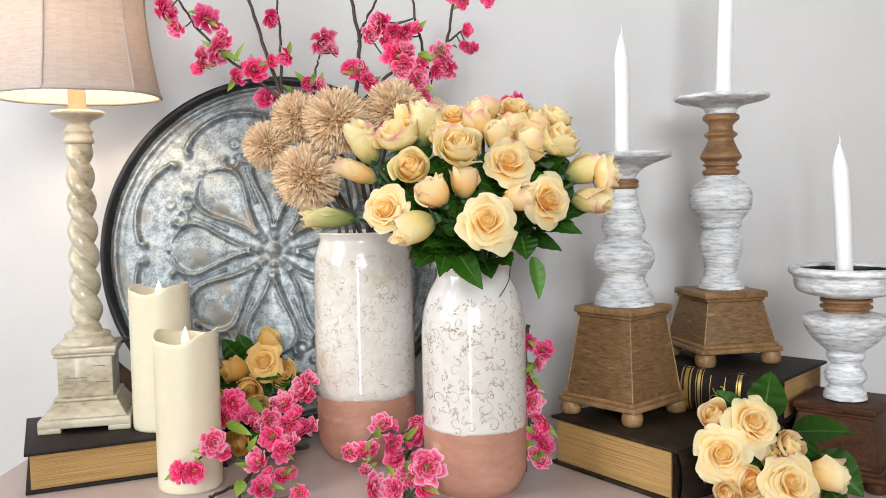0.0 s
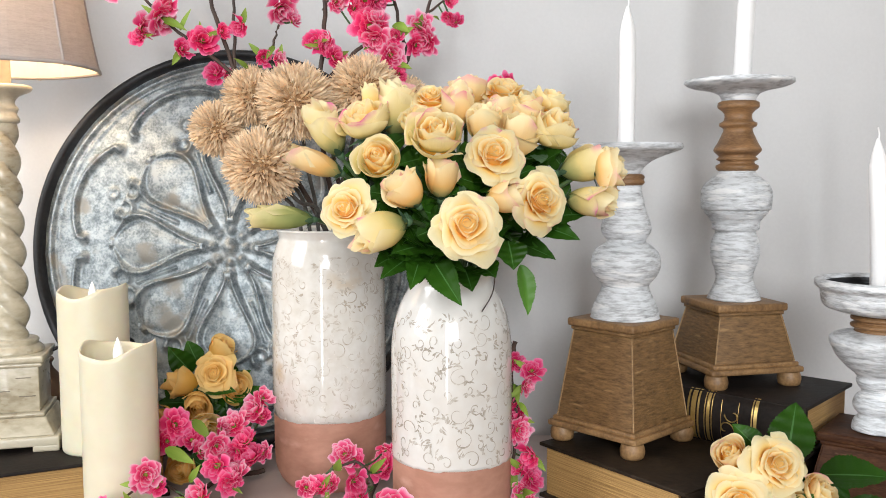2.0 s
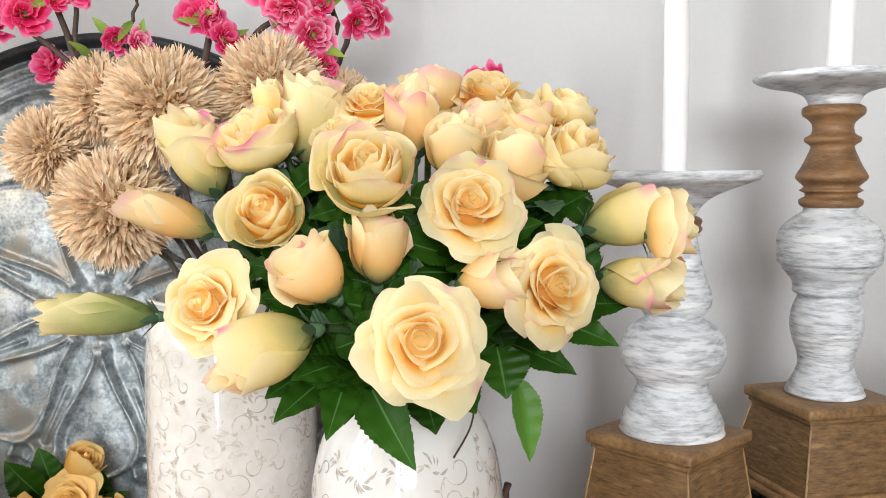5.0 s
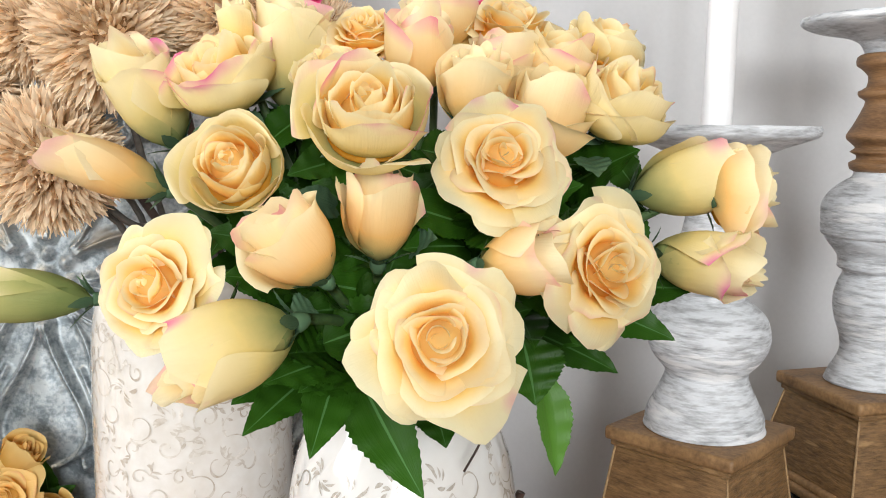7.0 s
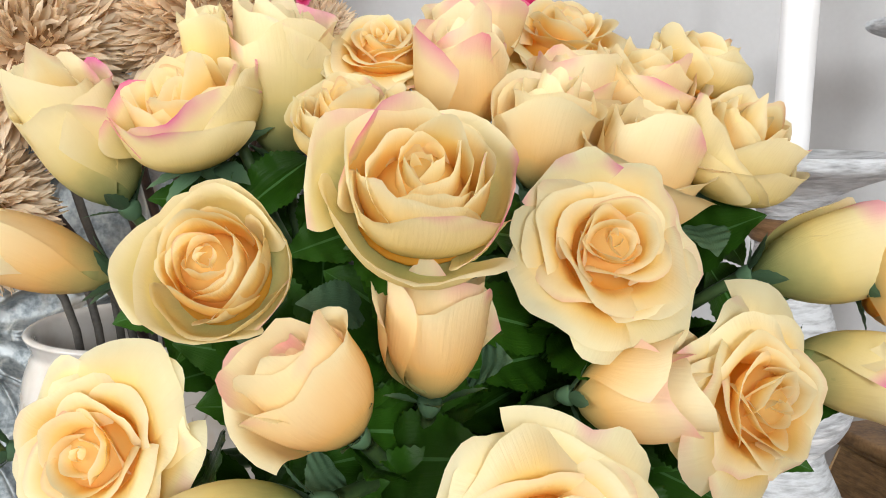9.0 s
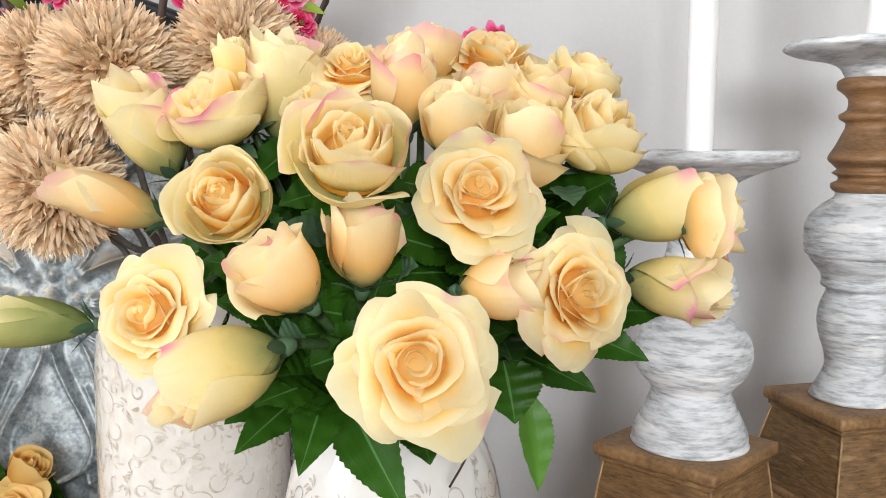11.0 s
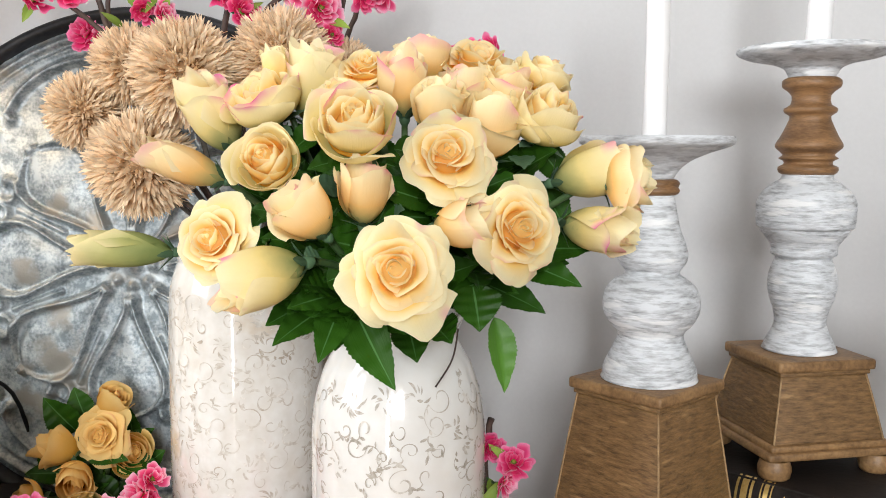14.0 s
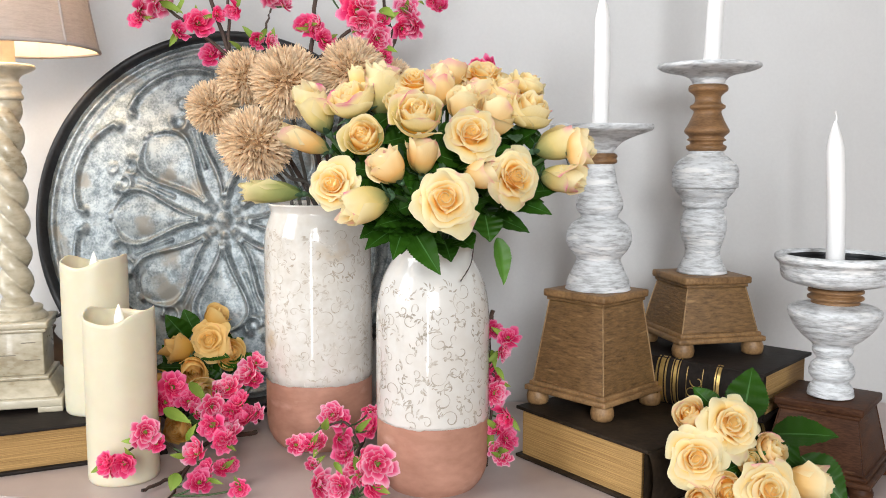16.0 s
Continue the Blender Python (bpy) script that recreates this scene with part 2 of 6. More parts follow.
SEPAL_GREEN = petal_material("grey_green_sepal", (0.06, 0.12, 0.06), (0.09, 0.17, 0.09), (0.14, 0.23, 0.125), (0.3, 0.33, 0.2), rough=0.6, through_light=0.15, vary=0.25, vein=20, gloss=0.2)
PETAL_HEART = petal_material("apricot_heart_petal", (0.99, 0.51, 0.07), (0.98, 0.73, 0.27), (0.98, 0.90, 0.61), (0.87, 0.52, 0.28), through_light=0.58, tip_at=1.1, lo_at=0.42, mid_at=0.74, far_at=0.97)
PETAL_CREAM = petal_material("pale_yellow_petal", (0.99, 0.51, 0.07), (0.98, 0.74, 0.28), (0.98, 0.90, 0.61), (0.88, 0.58, 0.40), through_light=0.50, tip_at=1.08, lo_at=0.38, mid_at=0.70, far_at=0.96)
PETAL_OUTER = petal_material("outer_yellow_petal", (0.80, 0.56, 0.13), (0.97, 0.75, 0.30), (0.98, 0.89, 0.58), (0.84, 0.22, 0.42), through_light=0.44, tip_at=0.95, blush=0.57, lo_at=0.20, mid_at=0.58, far_at=0.96)
PETAL_GREEN = petal_material("green_tinged_petal", (0.30, 0.36, 0.13), (0.88, 0.73, 0.30), (0.98, 0.88, 0.57), (0.88, 0.18, 0.46), through_light=0.40, tip_at=0.94, lo_at=0.15, mid_at=0.52, blush=0.53, far_at=0.95)
PETAL_SAGE = petal_material("sage_green_petal", (0.25, 0.31, 0.10), (0.52, 0.51, 0.19), (0.86, 0.75, 0.42), (0.88, 0.30, 0.44), through_light=0.34, tip_at=0.90, lo_at=0.30, mid_at=0.66, blush=0.53, far_at=0.98)
PETAL_PEACH = petal_material("peach_petal", (0.50, 0.47, 0.18), (0.98, 0.67, 0.25), (0.98, 0.87, 0.57), (0.90, 0.34, 0.44), through_light=0.44, tip_at=0.93, lo_at=0.12, mid_at=0.44, blush=0.54, far_at=0.95)
PETAL_ORANGE = petal_material("golden_rose_petal", (0.66, 0.36, 0.05), (0.82, 0.49, 0.12), (0.90, 0.65, 0.26), (0.8, 0.4, 0.2), through_light=0.4, tip_at=1.08)
PINK_DEEP = petal_material("deep_pink_petal", (0.64, 0.010, 0.10), (0.89, 0.07, 0.25), (0.95, 0.26, 0.46), (0.96, 0.62, 0.74), through_light=0.4, tip_at=1.0, vary=0.15, vein=14)
PINK_PALE = petal_material("pale_edged_pink_petal", (0.68, 0.012, 0.11), (0.90, 0.12, 0.30), (0.95, 0.50, 0.64), (0.96, 0.82, 0.87), through_light=0.4, tip_at=0.92, vary=0.12, vein=14, blush=0.52)
POMPOM = material("straw_floret", (0.82, 0.62, 0.41), (0.97, 0.83, 0.63), 40, rough=0.8, bump=0.2, island=0.20)
POMPOM_CORE = material("brown_floret_core", (0.30, 0.18, 0.09), (0.42, 0.27, 0.14), 60, rough=0.9)
CORD_BROWN = material("brown_paper_wrap", (0.11, 0.065, 0.04), (0.19, 0.12, 0.08), 12, rough=0.6, bump=0.2)


def let_light(mat, share):
    """Cloth that lets part of the light shine through."""
    nt = mat.node_tree
    p, out = nt.nodes["Principled BSDF"], nt.nodes["Material Output"]
    tr, ms = nt.nodes.new("ShaderNodeBsdfTranslucent"), nt.nodes.new("ShaderNodeMixShader")
    nt.links.new(p.inputs["Base Color"].links[0].from_socket, tr.inputs["Color"])
    ms.inputs[0].default_value = share
    nt.links.new(p.outputs[0], ms.inputs[1]), nt.links.new(tr.outputs[0], ms.inputs[2]), nt.links.new(ms.outputs[0], out.inputs["Surface"])


let_light(LINEN, 0.24)
let_light(SHADE_LINING, 0.3)
let_light(POMPOM, 0.35)


for dull in (BOOK_COVER, BOOK_BROWN, DARK_WOOD):
    dull.node_tree.nodes["Principled BSDF"].inputs["Specular IOR Level"].default_value = 0.15


# ---- mesh helpers ----
def thing(name, at, label, category, group="", kind=""):
    ob = new(name)
    ob.location = at
    ob.empty_display_size = 0.02
    return tagged(ob, label, category, group, kind)


def link_mesh(name, me, mat, parent, label=""):
    if not me.materials:
        me.materials.append(mat)
    ob = new(name, me)
    ob.parent = parent
    return tagged(ob, label)


def base_of(ob):
    spot = Vector((0, 0, 0))
    while ob is not None:
        spot = spot + ob.location
        ob = ob.parent
    return np.array(spot)


def part(name, geo, mat, parent=None, label="", smooth=True):
    """One mesh object from (verts in the world, faces[, uv per vertex]); its place is its parent's."""
    verts, faces, *uv = geo
    me = bpy.data.meshes.new(name)
    verts = np.asarray(verts, float)
    if parent is not None:
        verts = verts - base_of(parent)
    me.from_pydata(verts.tolist(), [], faces)
    if uv:
        layer = me.uv_layers.new(name="uv")
        index = np.empty(len(me.loops), int)
        me.loops.foreach_get("vertex_index", index)
        layer.data.foreach_set("uv", np.asarray(uv[0])[index].ravel())
    if smooth:
        me.polygons.foreach_set("use_smooth", [True] * len(me.polygons))
    me.update()
    return link_mesh(name, me, mat, parent, label)


def merge(*geos):
    verts, faces, uvs, k = [], [], [], 0
    for g in geos:
        verts.append(np.asarray(g[0], float))
        faces += [tuple(i + k for i in f) for f in g[1]]
        uvs.append(np.asarray(g[2]) if len(g) > 2 else np.zeros((len(g[0]), 2)))
        k += len(g[0])
    return np.concatenate(verts), faces, np.concatenate(uvs)


def grid_faces(nu, nv, close_u=False, close_v=False, start=0):
    f = []
    for i in range(nu - (not close_u)):
        for j in range(nv - (not close_v)):
            a, b = i, (i + 1) % nu
            c, d = j, (j + 1) % nv
            f.append((start + a * nv + c, start + b * nv + c, start + b * nv + d, start + a * nv + d))
    return f


def lathe(profile, at, n=48, wobble=0.0, scale=1.0):
    """Turn a profile of (radius, height) pairs round the upright axis through at."""
    pr = np.array(profile, float)
    a = np.linspace(0, 2 * math.pi, n, endpoint=False)
    w = 1 + wobble * np.sin(3 * a + 1.3)
    r, z = pr[:, 0] * scale, pr[:, 1] * scale
    v = np.stack([np.outer(np.cos(a) * w, r) + at[0], np.outer(np.sin(a) * w, r) + at[1], np.tile(z, (n, 1)) + at[2]], -1)
    return v.reshape(-1, 3), grid_faces(n, len(pr), close_u=True)


def smooth_profile(points, steps=4):
    """A rounded profile through (radius, height) points."""
    p = np.array(points, float)
    q = [p[0]]
    for i in range(len(p) - 1):
        a, b, c, d = p[max(i - 1, 0)], p[i], p[i + 1], p[min(i + 2, len(p) - 1)]
        for k in range(1, steps + 1):
            t = k / steps
            q.append(0.5 * (2 * b + (c - a) * t + (2 * a - 5 * b + 4 * c - d) * t * t + (3 * b - a - 3 * c + d) * t**3))
    q = np.array(q)
    q[:, 0] = q[:, 0].clip(0)
    return q


def tube(points, radius, n=7, ends=True):
    p = np.array(points, float)
    m = len(p)
    rad = np.broadcast_to(np.asarray(radius, float), (m,))
    tang = np.gradient(p, axis=0)
    tang /= np.linalg.norm(tang, axis=1)[:, None] + 1e-12
    up = np.array([0.31, 0.22, 0.92])
    side = np.cross(tang, up)
    side /= np.linalg.norm(side, axis=1)[:, None] + 1e-12
    top = np.cross(side, tang)
    a = np.linspace(0, 2 * math.pi, n, endpoint=False)
    v = p[:, None] + rad[:, None, None] * (np.cos(a)[None, :, None] * side[:, None] + np.sin(a)[None, :, None] * top[:, None])
    f = grid_faces(m, n, close_v=True)
    if ends:
        f += [tuple(range(n))[::-1], tuple((m - 1) * n + i for i in range(n))]
    return v.reshape(-1, 3), f


def bend(points, steps=6):
    """A smooth line through points."""
    p = np.array(points, float)
    q = [p[0]]
    for i in range(len(p) - 1):
        a, b, c, d = p[max(i - 1, 0)], p[i], p[i + 1], p[min(i + 2, len(p) - 1)]
        for k in range(1, steps + 1):
            t = k / steps
            q.append(0.5 * (2 * b + (c - a) * t + (2 * a - 5 * b + 4 * c - d) * t * t + (3 * b - a - 3 * c + d) * t**3))
    return np.array(q)


def box(lo, hi, turn=0.0, at=(0, 0, 0), bevel=0.0, taper=1.0):
    """A bevelled box, turned by degrees about the upright axis through at; taper: top size by bottom size."""
    bm = bmesh.new()
    bmesh.ops.create_cube(bm, size=1)
    lo, hi = np.array(lo, float), np.array(hi, float)
    for v in bm.verts:
        k = taper if v.co.z > 0 else 1.0
        c = (lo + hi) / 2 + np.array(v.co) * (hi - lo) * (k, k, 1)
        v.co = Vector(c)
    if bevel:
        bmesh.ops.bevel(bm, geom=bm.edges[:], offset=bevel, segments=2, affect="EDGES", profile=0.6)
    c, s = math.cos(radians(turn)), math.sin(radians(turn))
    verts = np.array([v.co[:] for v in bm.verts])
    verts = verts @ np.array([[c, s, 0], [-s, c, 0], [0, 0, 1]]) + np.array(at)
    bm.verts.index_update()
    faces = [tuple(v.index for v in f.verts) for f in bm.faces]
    bm.free()
    return verts, faces


def frame_of(axis, spin=0.0):
    """A turn whose z axis is axis."""
    return np.array(Vector(axis).to_track_quat("Z", "Y").to_matrix() @ Matrix.Rotation(spin, 3, "Z"))


# ---- the room ----
def wall(name, lo, hi, label, paint=None):
    return tagged(part(name, box(lo, hi), paint or WALL_PAINT, smooth=False), label, "wall", kind="structure")


wall("wall_north", (ROOM_X0 - 0.1, WALL_Y, FLOOR_Z), (ROOM_X1 + 0.1, WALL_Y + 0.1, CEIL_Z), "plain off-white painted wall behind the table")
# unseen walls and ceiling close the room; their dark colour deepens the shadows
wall("wall_west", (ROOM_X0 - 0.1, ROOM_Y0, FLOOR_Z), (ROOM_X0, WALL_Y, CEIL_Z), "unseen side wall in dark beige that cuts bounced light", FILL_CUT_PAINT)
wall("wall_east", (ROOM_X1, ROOM_Y0, FLOOR_Z), (ROOM_X1 + 0.1, WALL_Y, CEIL_Z), "unseen side wall in dark beige that cuts bounced light", FILL_CUT_PAINT)
wall("wall_south", (ROOM_X0 - 0.1, ROOM_Y0 - 0.1, FLOOR_Z), (ROOM_X1 + 0.1, ROOM_Y0, CEIL_Z), "unseen wall behind the viewer in dark beige that cuts bounced light", FILL_CUT_PAINT)
tagged(part("ceiling", box((ROOM_X0, ROOM_Y0, CEIL_Z), (ROOM_X1, WALL_Y, CEIL_Z + 0.1)), FILL_CUT_PAINT, smooth=False), "unseen ceiling in dark beige that cuts bounced light", "ceiling", kind="structure")
tagged(part("floor", box((ROOM_X0, ROOM_Y0, FLOOR_Z - 0.1), (ROOM_X1, WALL_Y, FLOOR_Z)), FLOOR_WOOD, smooth=False), "brown wooden floor under the table", "floor", kind="structure")


def window_frame(name, at, turn, w, h):
    """A painted frame round a daylight opening."""
    ob = tagged(thing(name, at, "white painted window frame round bright daylight", "window"), kind="structure")
    for n_, lo, hi in (("side_rail", (-w / 2 - 0.05, -0.03, -h / 2), (-w / 2, 0.03, h / 2)), ("side_rail", (w / 2, -0.03, -h / 2), (w / 2 + 0.05, 0.03, h / 2)), ("head_rail", (-w / 2 - 0.05, -0.03, h / 2), (w / 2 + 0.05, 0.03, h / 2 + 0.05)), ("sill", (-w / 2 - 0.06, -0.04, -h / 2 - 0.04), (w / 2 + 0.06, 0.05, -h / 2))):
        part(n_, box(lo, hi, turn, at, 0.004), WHITE_WAX, ob, smooth=False)


window_frame("window_1", (-0.47, ROOM_Y0 + 0.03, 0.45), 0, 0.17, 2.3)
window_frame("window_2", (0.30, ROOM_Y0 + 0.03, 1.15), 0, 1.0, 1.0)
window_frame("window_3", (ROOM_X0 + 0.03, 0.35, 1.05), 90, 1.1, 1.2)


def console_table():
    ob = thing("console_table", (0.1, 1.4, FLOOR_Z), "pale pinkish-white painted console table against the wall", "table")
    bm = bmesh.new()
    corners = [(-0.562, 1.262), (-0.565, WALL_Y - 0.012), (0.80, WALL_Y - 0.012), (0.80, 1.10), (0.30, 1.085), (-0.10, 1.175)]
    low = [bm.verts.new((x, y, -0.022)) for x, y in corners]
    high = [bm.verts.new((x, y, 0)) for x, y in corners]
    n = len(corners)
    bm.faces.new(low), bm.faces.new(high[::-1])
    for i in range(n):
        bm.faces.new((low[i], high[i], high[(i + 1) % n], low[(i + 1) % n]))
    bmesh.ops.recalc_face_normals(bm, faces=bm.faces[:])
    bmesh.ops.bevel(bm, geom=[e for e in bm.edges if e.verts[0].co.z > -0.01 and e.verts[1].co.z > -0.01], offset=0.004, segments=3, affect="EDGES")
    bm.verts.index_update()
    part("tabletop", ([v.co[:] for v in bm.verts], [tuple(v.index for v in f.verts) for f in bm.faces]), TABLE_PAINT, ob, smooth=False)
    bm.free()
    part("apron", box((-0.53, 1.29, -0.13), (0.77, 1.57, -0.022)), TABLE_PAINT, ob, smooth=False)
    for x in (-0.50, 0.74):
        for y in (1.31, 1.55):
            part("leg", box((x - 0.025, y - 0.025, FLOOR_Z), (x + 0.025, y + 0.025, -0.13)), TABLE_PAINT, ob, smooth=False)


console_table()


# ---- embossed metal medallion on its stand ----
def medallion(at, R, lean):
    ob = thing("wall_medallion", (at[0], at[1], 0.0), "large round galvanised metal medallion embossed with a flower, black rim", "wall decor")
    c, s = math.cos(radians(lean)), math.sin(radians(lean))

    def place(x, z, out):
        return np.stack([at[0] + x, at[1] + z * s - out * c, at[2] + z * c + out * s], -1)

    nr, na = 150, 480
    rr = np.linspace(0.0, 1.0, nr)[None, :]
    aa = np.linspace(0, 2 * math.pi, na, endpoint=False)[:, None]
    rr, aa = np.broadcast_arrays(rr, aa)

    def ridge(d, w):
        return np.exp(-((d / w) ** 2))

    k = 8
    b = (aa + 0.04) * k / (2 * math.pi)
    u = (b - np.round(b)) * 2 * math.pi / k          # angle from the nearest petal's middle
    x, y = rr * np.cos(u), rr * np.sin(u)
    t = ((x - 0.13) / 0.48).clip(0, 1)
    wide = 0.176 * np.sin(math.pi * t ** 1.7) ** 0.7 * (0.35 + 0.65 * t)
    inside = (np.abs(y) < wide) & (x > 0.13) & (x < 0.61)
    h = 0.0 * rr
    h += 0.95 * ridge(np.abs(y) - wide - 0.008, 0.015) * ((x > 0.13) & (x < 0.635))     # raised outline of the petal
    h += np.where(inside, 0.62 * (1 - (y / (wide + 1e-4)) ** 2) - 0.1, 0)               # its swelling
    v = np.abs(u) - math.pi / k                                                        # rib between the petals
    h += 0.45 * ridge(np.abs(rr * v), 0.010) * ((rr > 0.30) & (rr < 0.53))
    # the rib forks into two curls
    cx, cy = 0.575 * np.cos(math.pi / k), 0.575 * np.sin(math.pi / k)
    dx_, dy_ = x - cx, np.abs(y) - cy
    along = dx_ * np.cos(math.pi / k) + dy_ * np.sin(math.pi / k)
    aside = np.abs(-dx_ * np.sin(math.pi / k) + dy_ * np.cos(math.pi / k))
    h += 0.75 * ridge(np.hypot(along - 0.01, aside - 0.05) - 0.042, 0.014) * (along < 0.035)
    h += 0.6 * ridge(np.hypot(along - 0.035, aside - 0.088), 0.02)
    h += 0.3 * ridge(np.hypot(along - 0.10, aside) - 0.02, 0.012)
    # scrolls along the rim, four pairs
    b4 = (aa + math.pi / 8) * 8 / (2 * math.pi)
    w4 = (b4 - np.round(b4)) * 2 * math.pi / 8
    arc = 0.855 - 0.55 * (np.abs(w4) - 0.0) ** 2
    h += 0.9 * ridge(rr - arc, 0.016) * (np.abs(w4) < 0.33)
    px_, py_ = 0.77 * np.cos(0.33), 0.77 * np.sin(0.33)
    qq = np.hypot(rr * np.cos(w4) - px_, np.abs(rr * np.sin(w4)) - py_)
    h += 0.9 * ridge(qq, 0.022)
    h += 0.6 * ridge(rr - 0.945, 0.016) + 0.25 * ridge(rr - 0.905, 0.01)
    # the boss and its beads
    h += 0.9 * ridge(rr, 0.040) + 0.65 * ridge(np.hypot(x - 0.085, y), 0.019) + 0.75 * ridge(np.hypot(x - 0.135, y), 0.022)
    wav = np.sin(37 * rr * np.cos(aa) + 3) * np.sin(41 * rr * np.sin(aa)) * 0.05
    out = 0.0110 * (h + wav).clip(-0.2, 1.2) + 0.010 * (1 - rr ** 2)
    p = place(R * 0.965 * rr * np.cos(aa), R * 0.965 * rr * np.sin(aa), out + 0.004)
    part("embossed_disc", (p.reshape(-1, 3), grid_faces(na, nr, close_u=True)), GALVANISED, ob, "mottled grey galvanised embossed disc")
    prof = np.array([(0.945, 0.004), (0.955, 0.013), (0.972, 0.017), (0.99, 0.015), (1.0, 0.006), (1.0, -0.016), (0.94, -0.018), (0.94, -0.004)])
    ang = np.linspace(0, 2 * math.pi, 128, endpoint=False)
    p = place(R * np.outer(np.cos(ang), prof[:, 0]), R * np.outer(np.sin(ang), prof[:, 0]), np.tile(prof[:, 1], (128, 1)))
    part("rim", (p.reshape(-1, 3), grid_faces(128, len(prof), close_u=True, close_v=True)), BLACK_METAL, ob, "black rolled metal rim")
    p = place(R * 0.95 * np.cos(ang), R * 0.95 * np.sin(ang), np.full(128, -0.012))
    part("back_plate", (p, [tuple(range(128))]), BLACK_METAL, ob, smooth=False)
    # wire easel
    stand = thing("plate_stand", (at[0], at[1] + 0.03, 0.0), "black wire stand holding the metal medallion upright", "plate stand")
    for sx in (-0.075, 0.075):
        foot = [(at[0] + sx, at[1] - 0.055, 0.006), (at[0] + sx, at[1] - 0.06, 0.03), (at[0] + sx, at[1] - 0.052, 0.006), (at[0] + sx, at[1] + 0.02, 0.006), (at[0] + sx * 0.6, at[1] + 0.034, 0.10), (at[0] + sx * 0.4, at[1] + 0.038, 0.2)]
        part("wire_leg", tube(bend(foot, 5), 0.004), BLACK_METAL, stand)
    part("cross_bar", tube([(at[0] - 0.075, at[1] - 0.02, 0.006), (at[0] + 0.075, at[1] - 0.02, 0.006)], 0.004), BLACK_METAL, stand)


medallion((-0.2425, 1.546, 0.2645), 0.2572, 6)


# ---- books ----
def book(near, turn, width, depth, z, thick, cover, label, spine="right", gilt=False):
    """near: the near bottom corner; turn: degrees of its width edge from +x; the spine runs along the end of that edge (right) or along it (front)."""
    ob = thing("book", (near[0], near[1], z), label, "book", "old books stacked as risers")
    at = (near[0], near[1], z)
    b = 0.004
    part("bottom_cover", box((0, 0, 0), (width, depth, b), turn, at, 0.001), cover, ob)
    part("top_cover", box((0, 0, thick - b), (width, depth, thick), turn, at, 0.001), cover, ob)
    i = 0.006
    if spine == "right":
        pages = box((i, i, b), (width - 0.012, depth - i, thick - b), turn, at, 0.0005)
        axis = [(width - 0.004, 0, 0), (width - 0.004, depth, 0)]
    elif spine == "left":
        pages = box((0.012, i, b), (width - i, depth - i, thick - b), turn, at, 0.0005)
        axis = [(0.004, 0, 0), (0.004, depth, 0)]
    elif spine == "back":
        pages = box((i, i, b), (width - i, depth - 0.012, thick - b), turn, at, 0.0005)
        axis = [(0, depth - 0.004, 0), (width, depth - 0.004, 0)]
    else:
        pages = box((i, 0.012, b), (width - i, depth - i, thick - b), turn, at, 0.0005)
        axis = [(0, 0.004, 0), (width, 0.004, 0)]
    part("page_block", pages, BOOK_PAGES, ob, "yellowed page edges", smooth=False)
    c, s = math.cos(radians(turn)), math.sin(radians(turn))
    turned = np.array([[c, s, 0], [-s, c, 0], [0, 0, 1]])
    a0, a1 = np.array(axis[0], float), np.array(axis[1], float)
    outw = {"right": (1, 0, 0), "left": (-1, 0, 0), "back": (0, 1, 0), "front": (0, -1, 0)}[spine]
    outw = np.array(outw, float)
    th = np.linspace(-math.pi / 2, math.pi / 2, 13)

    def strip(t0, t1, bulge, inner=0.0, th=th):
        ring = outw * (np.cos(th) * bulge)[:, None] + np.array([0, 0, 1]) * (thick / 2 + np.sin(th) * (thick / 2 + inner))[:, None]
        v = np.concatenate([a0 + (a1 - a0) * t + ring for t in (t0, t1)])
        return v @ turned + at, grid_faces(2, len(th))
    shell = strip(0, 1, 0.012)
    back = strip(0, 1, 0.0)
    spine_part = part("spine", merge(shell, back), cover, ob)
    if gilt:
        lines = [strip(t, t + w, 0.0128, 0.0006) for t, w in ((0.30, 0.012), (0.325, 0.03), (0.365, 0.012), (0.41, 0.006), (0.425, 0.02), (0.455, 0.006), (0.70, 0.008), (0.715, 0.02))]
        for g in lines:
            part("gilt_band", g, GILT, spine_part, "gold tooled band on the spine")
        # scroll ornaments between the bands
        for t_mid, sc in ((0.17, 1.0), (0.57, 0.9)):
            for k in range(2):
                tt = np.linspace(0, 4.6, 26)
                rad = 0.0105 * sc * (1 - tt / 6.2)
                along = np.cos(tt + k * math.pi) * rad + (0.004 if k else -0.004)
                up = np.sin(tt + k * math.pi) * rad + (0.008 if k else -0.008)
                length = np.linalg.norm(a1 - a0)
                pts = np.array([a0 + (a1 - a0) * (t_mid + al / length) + outw * (0.0129 * math.cos(math.asin(max(-0.95, min(0.95, z_ / (thick / 2)))))) + np.array([0, 0, thick / 2 + z_]) for al, z_ in zip(along, up)])
                part("gilt_scroll", tube(pts @ turned + at, 0.0007, 5), GILT, spine_part, "gold scroll ornament on the spine")
        for t0 in (0.515, 0.62):
            part("gilt_band", strip(t0, t0 + 0.004, 0.0128, 0.0006, np.linspace(-0.9, 0.9, 8)), GILT, spine_part, "gold tooled frame on the spine")
    return ob


book((-0.490, 1.266), 25.0, 0.235, 0.185, 0.0, 0.050, BOOK_COVER, "thick old book with black cover and yellowed pages under the lamp", "back")
book((0.137, 1.362), -53.5, 0.199, 0.262, 0.0, 0.062, BOOK_BROWN, "thick dark old book with yellowed pages under the riser", "right", gilt=True)
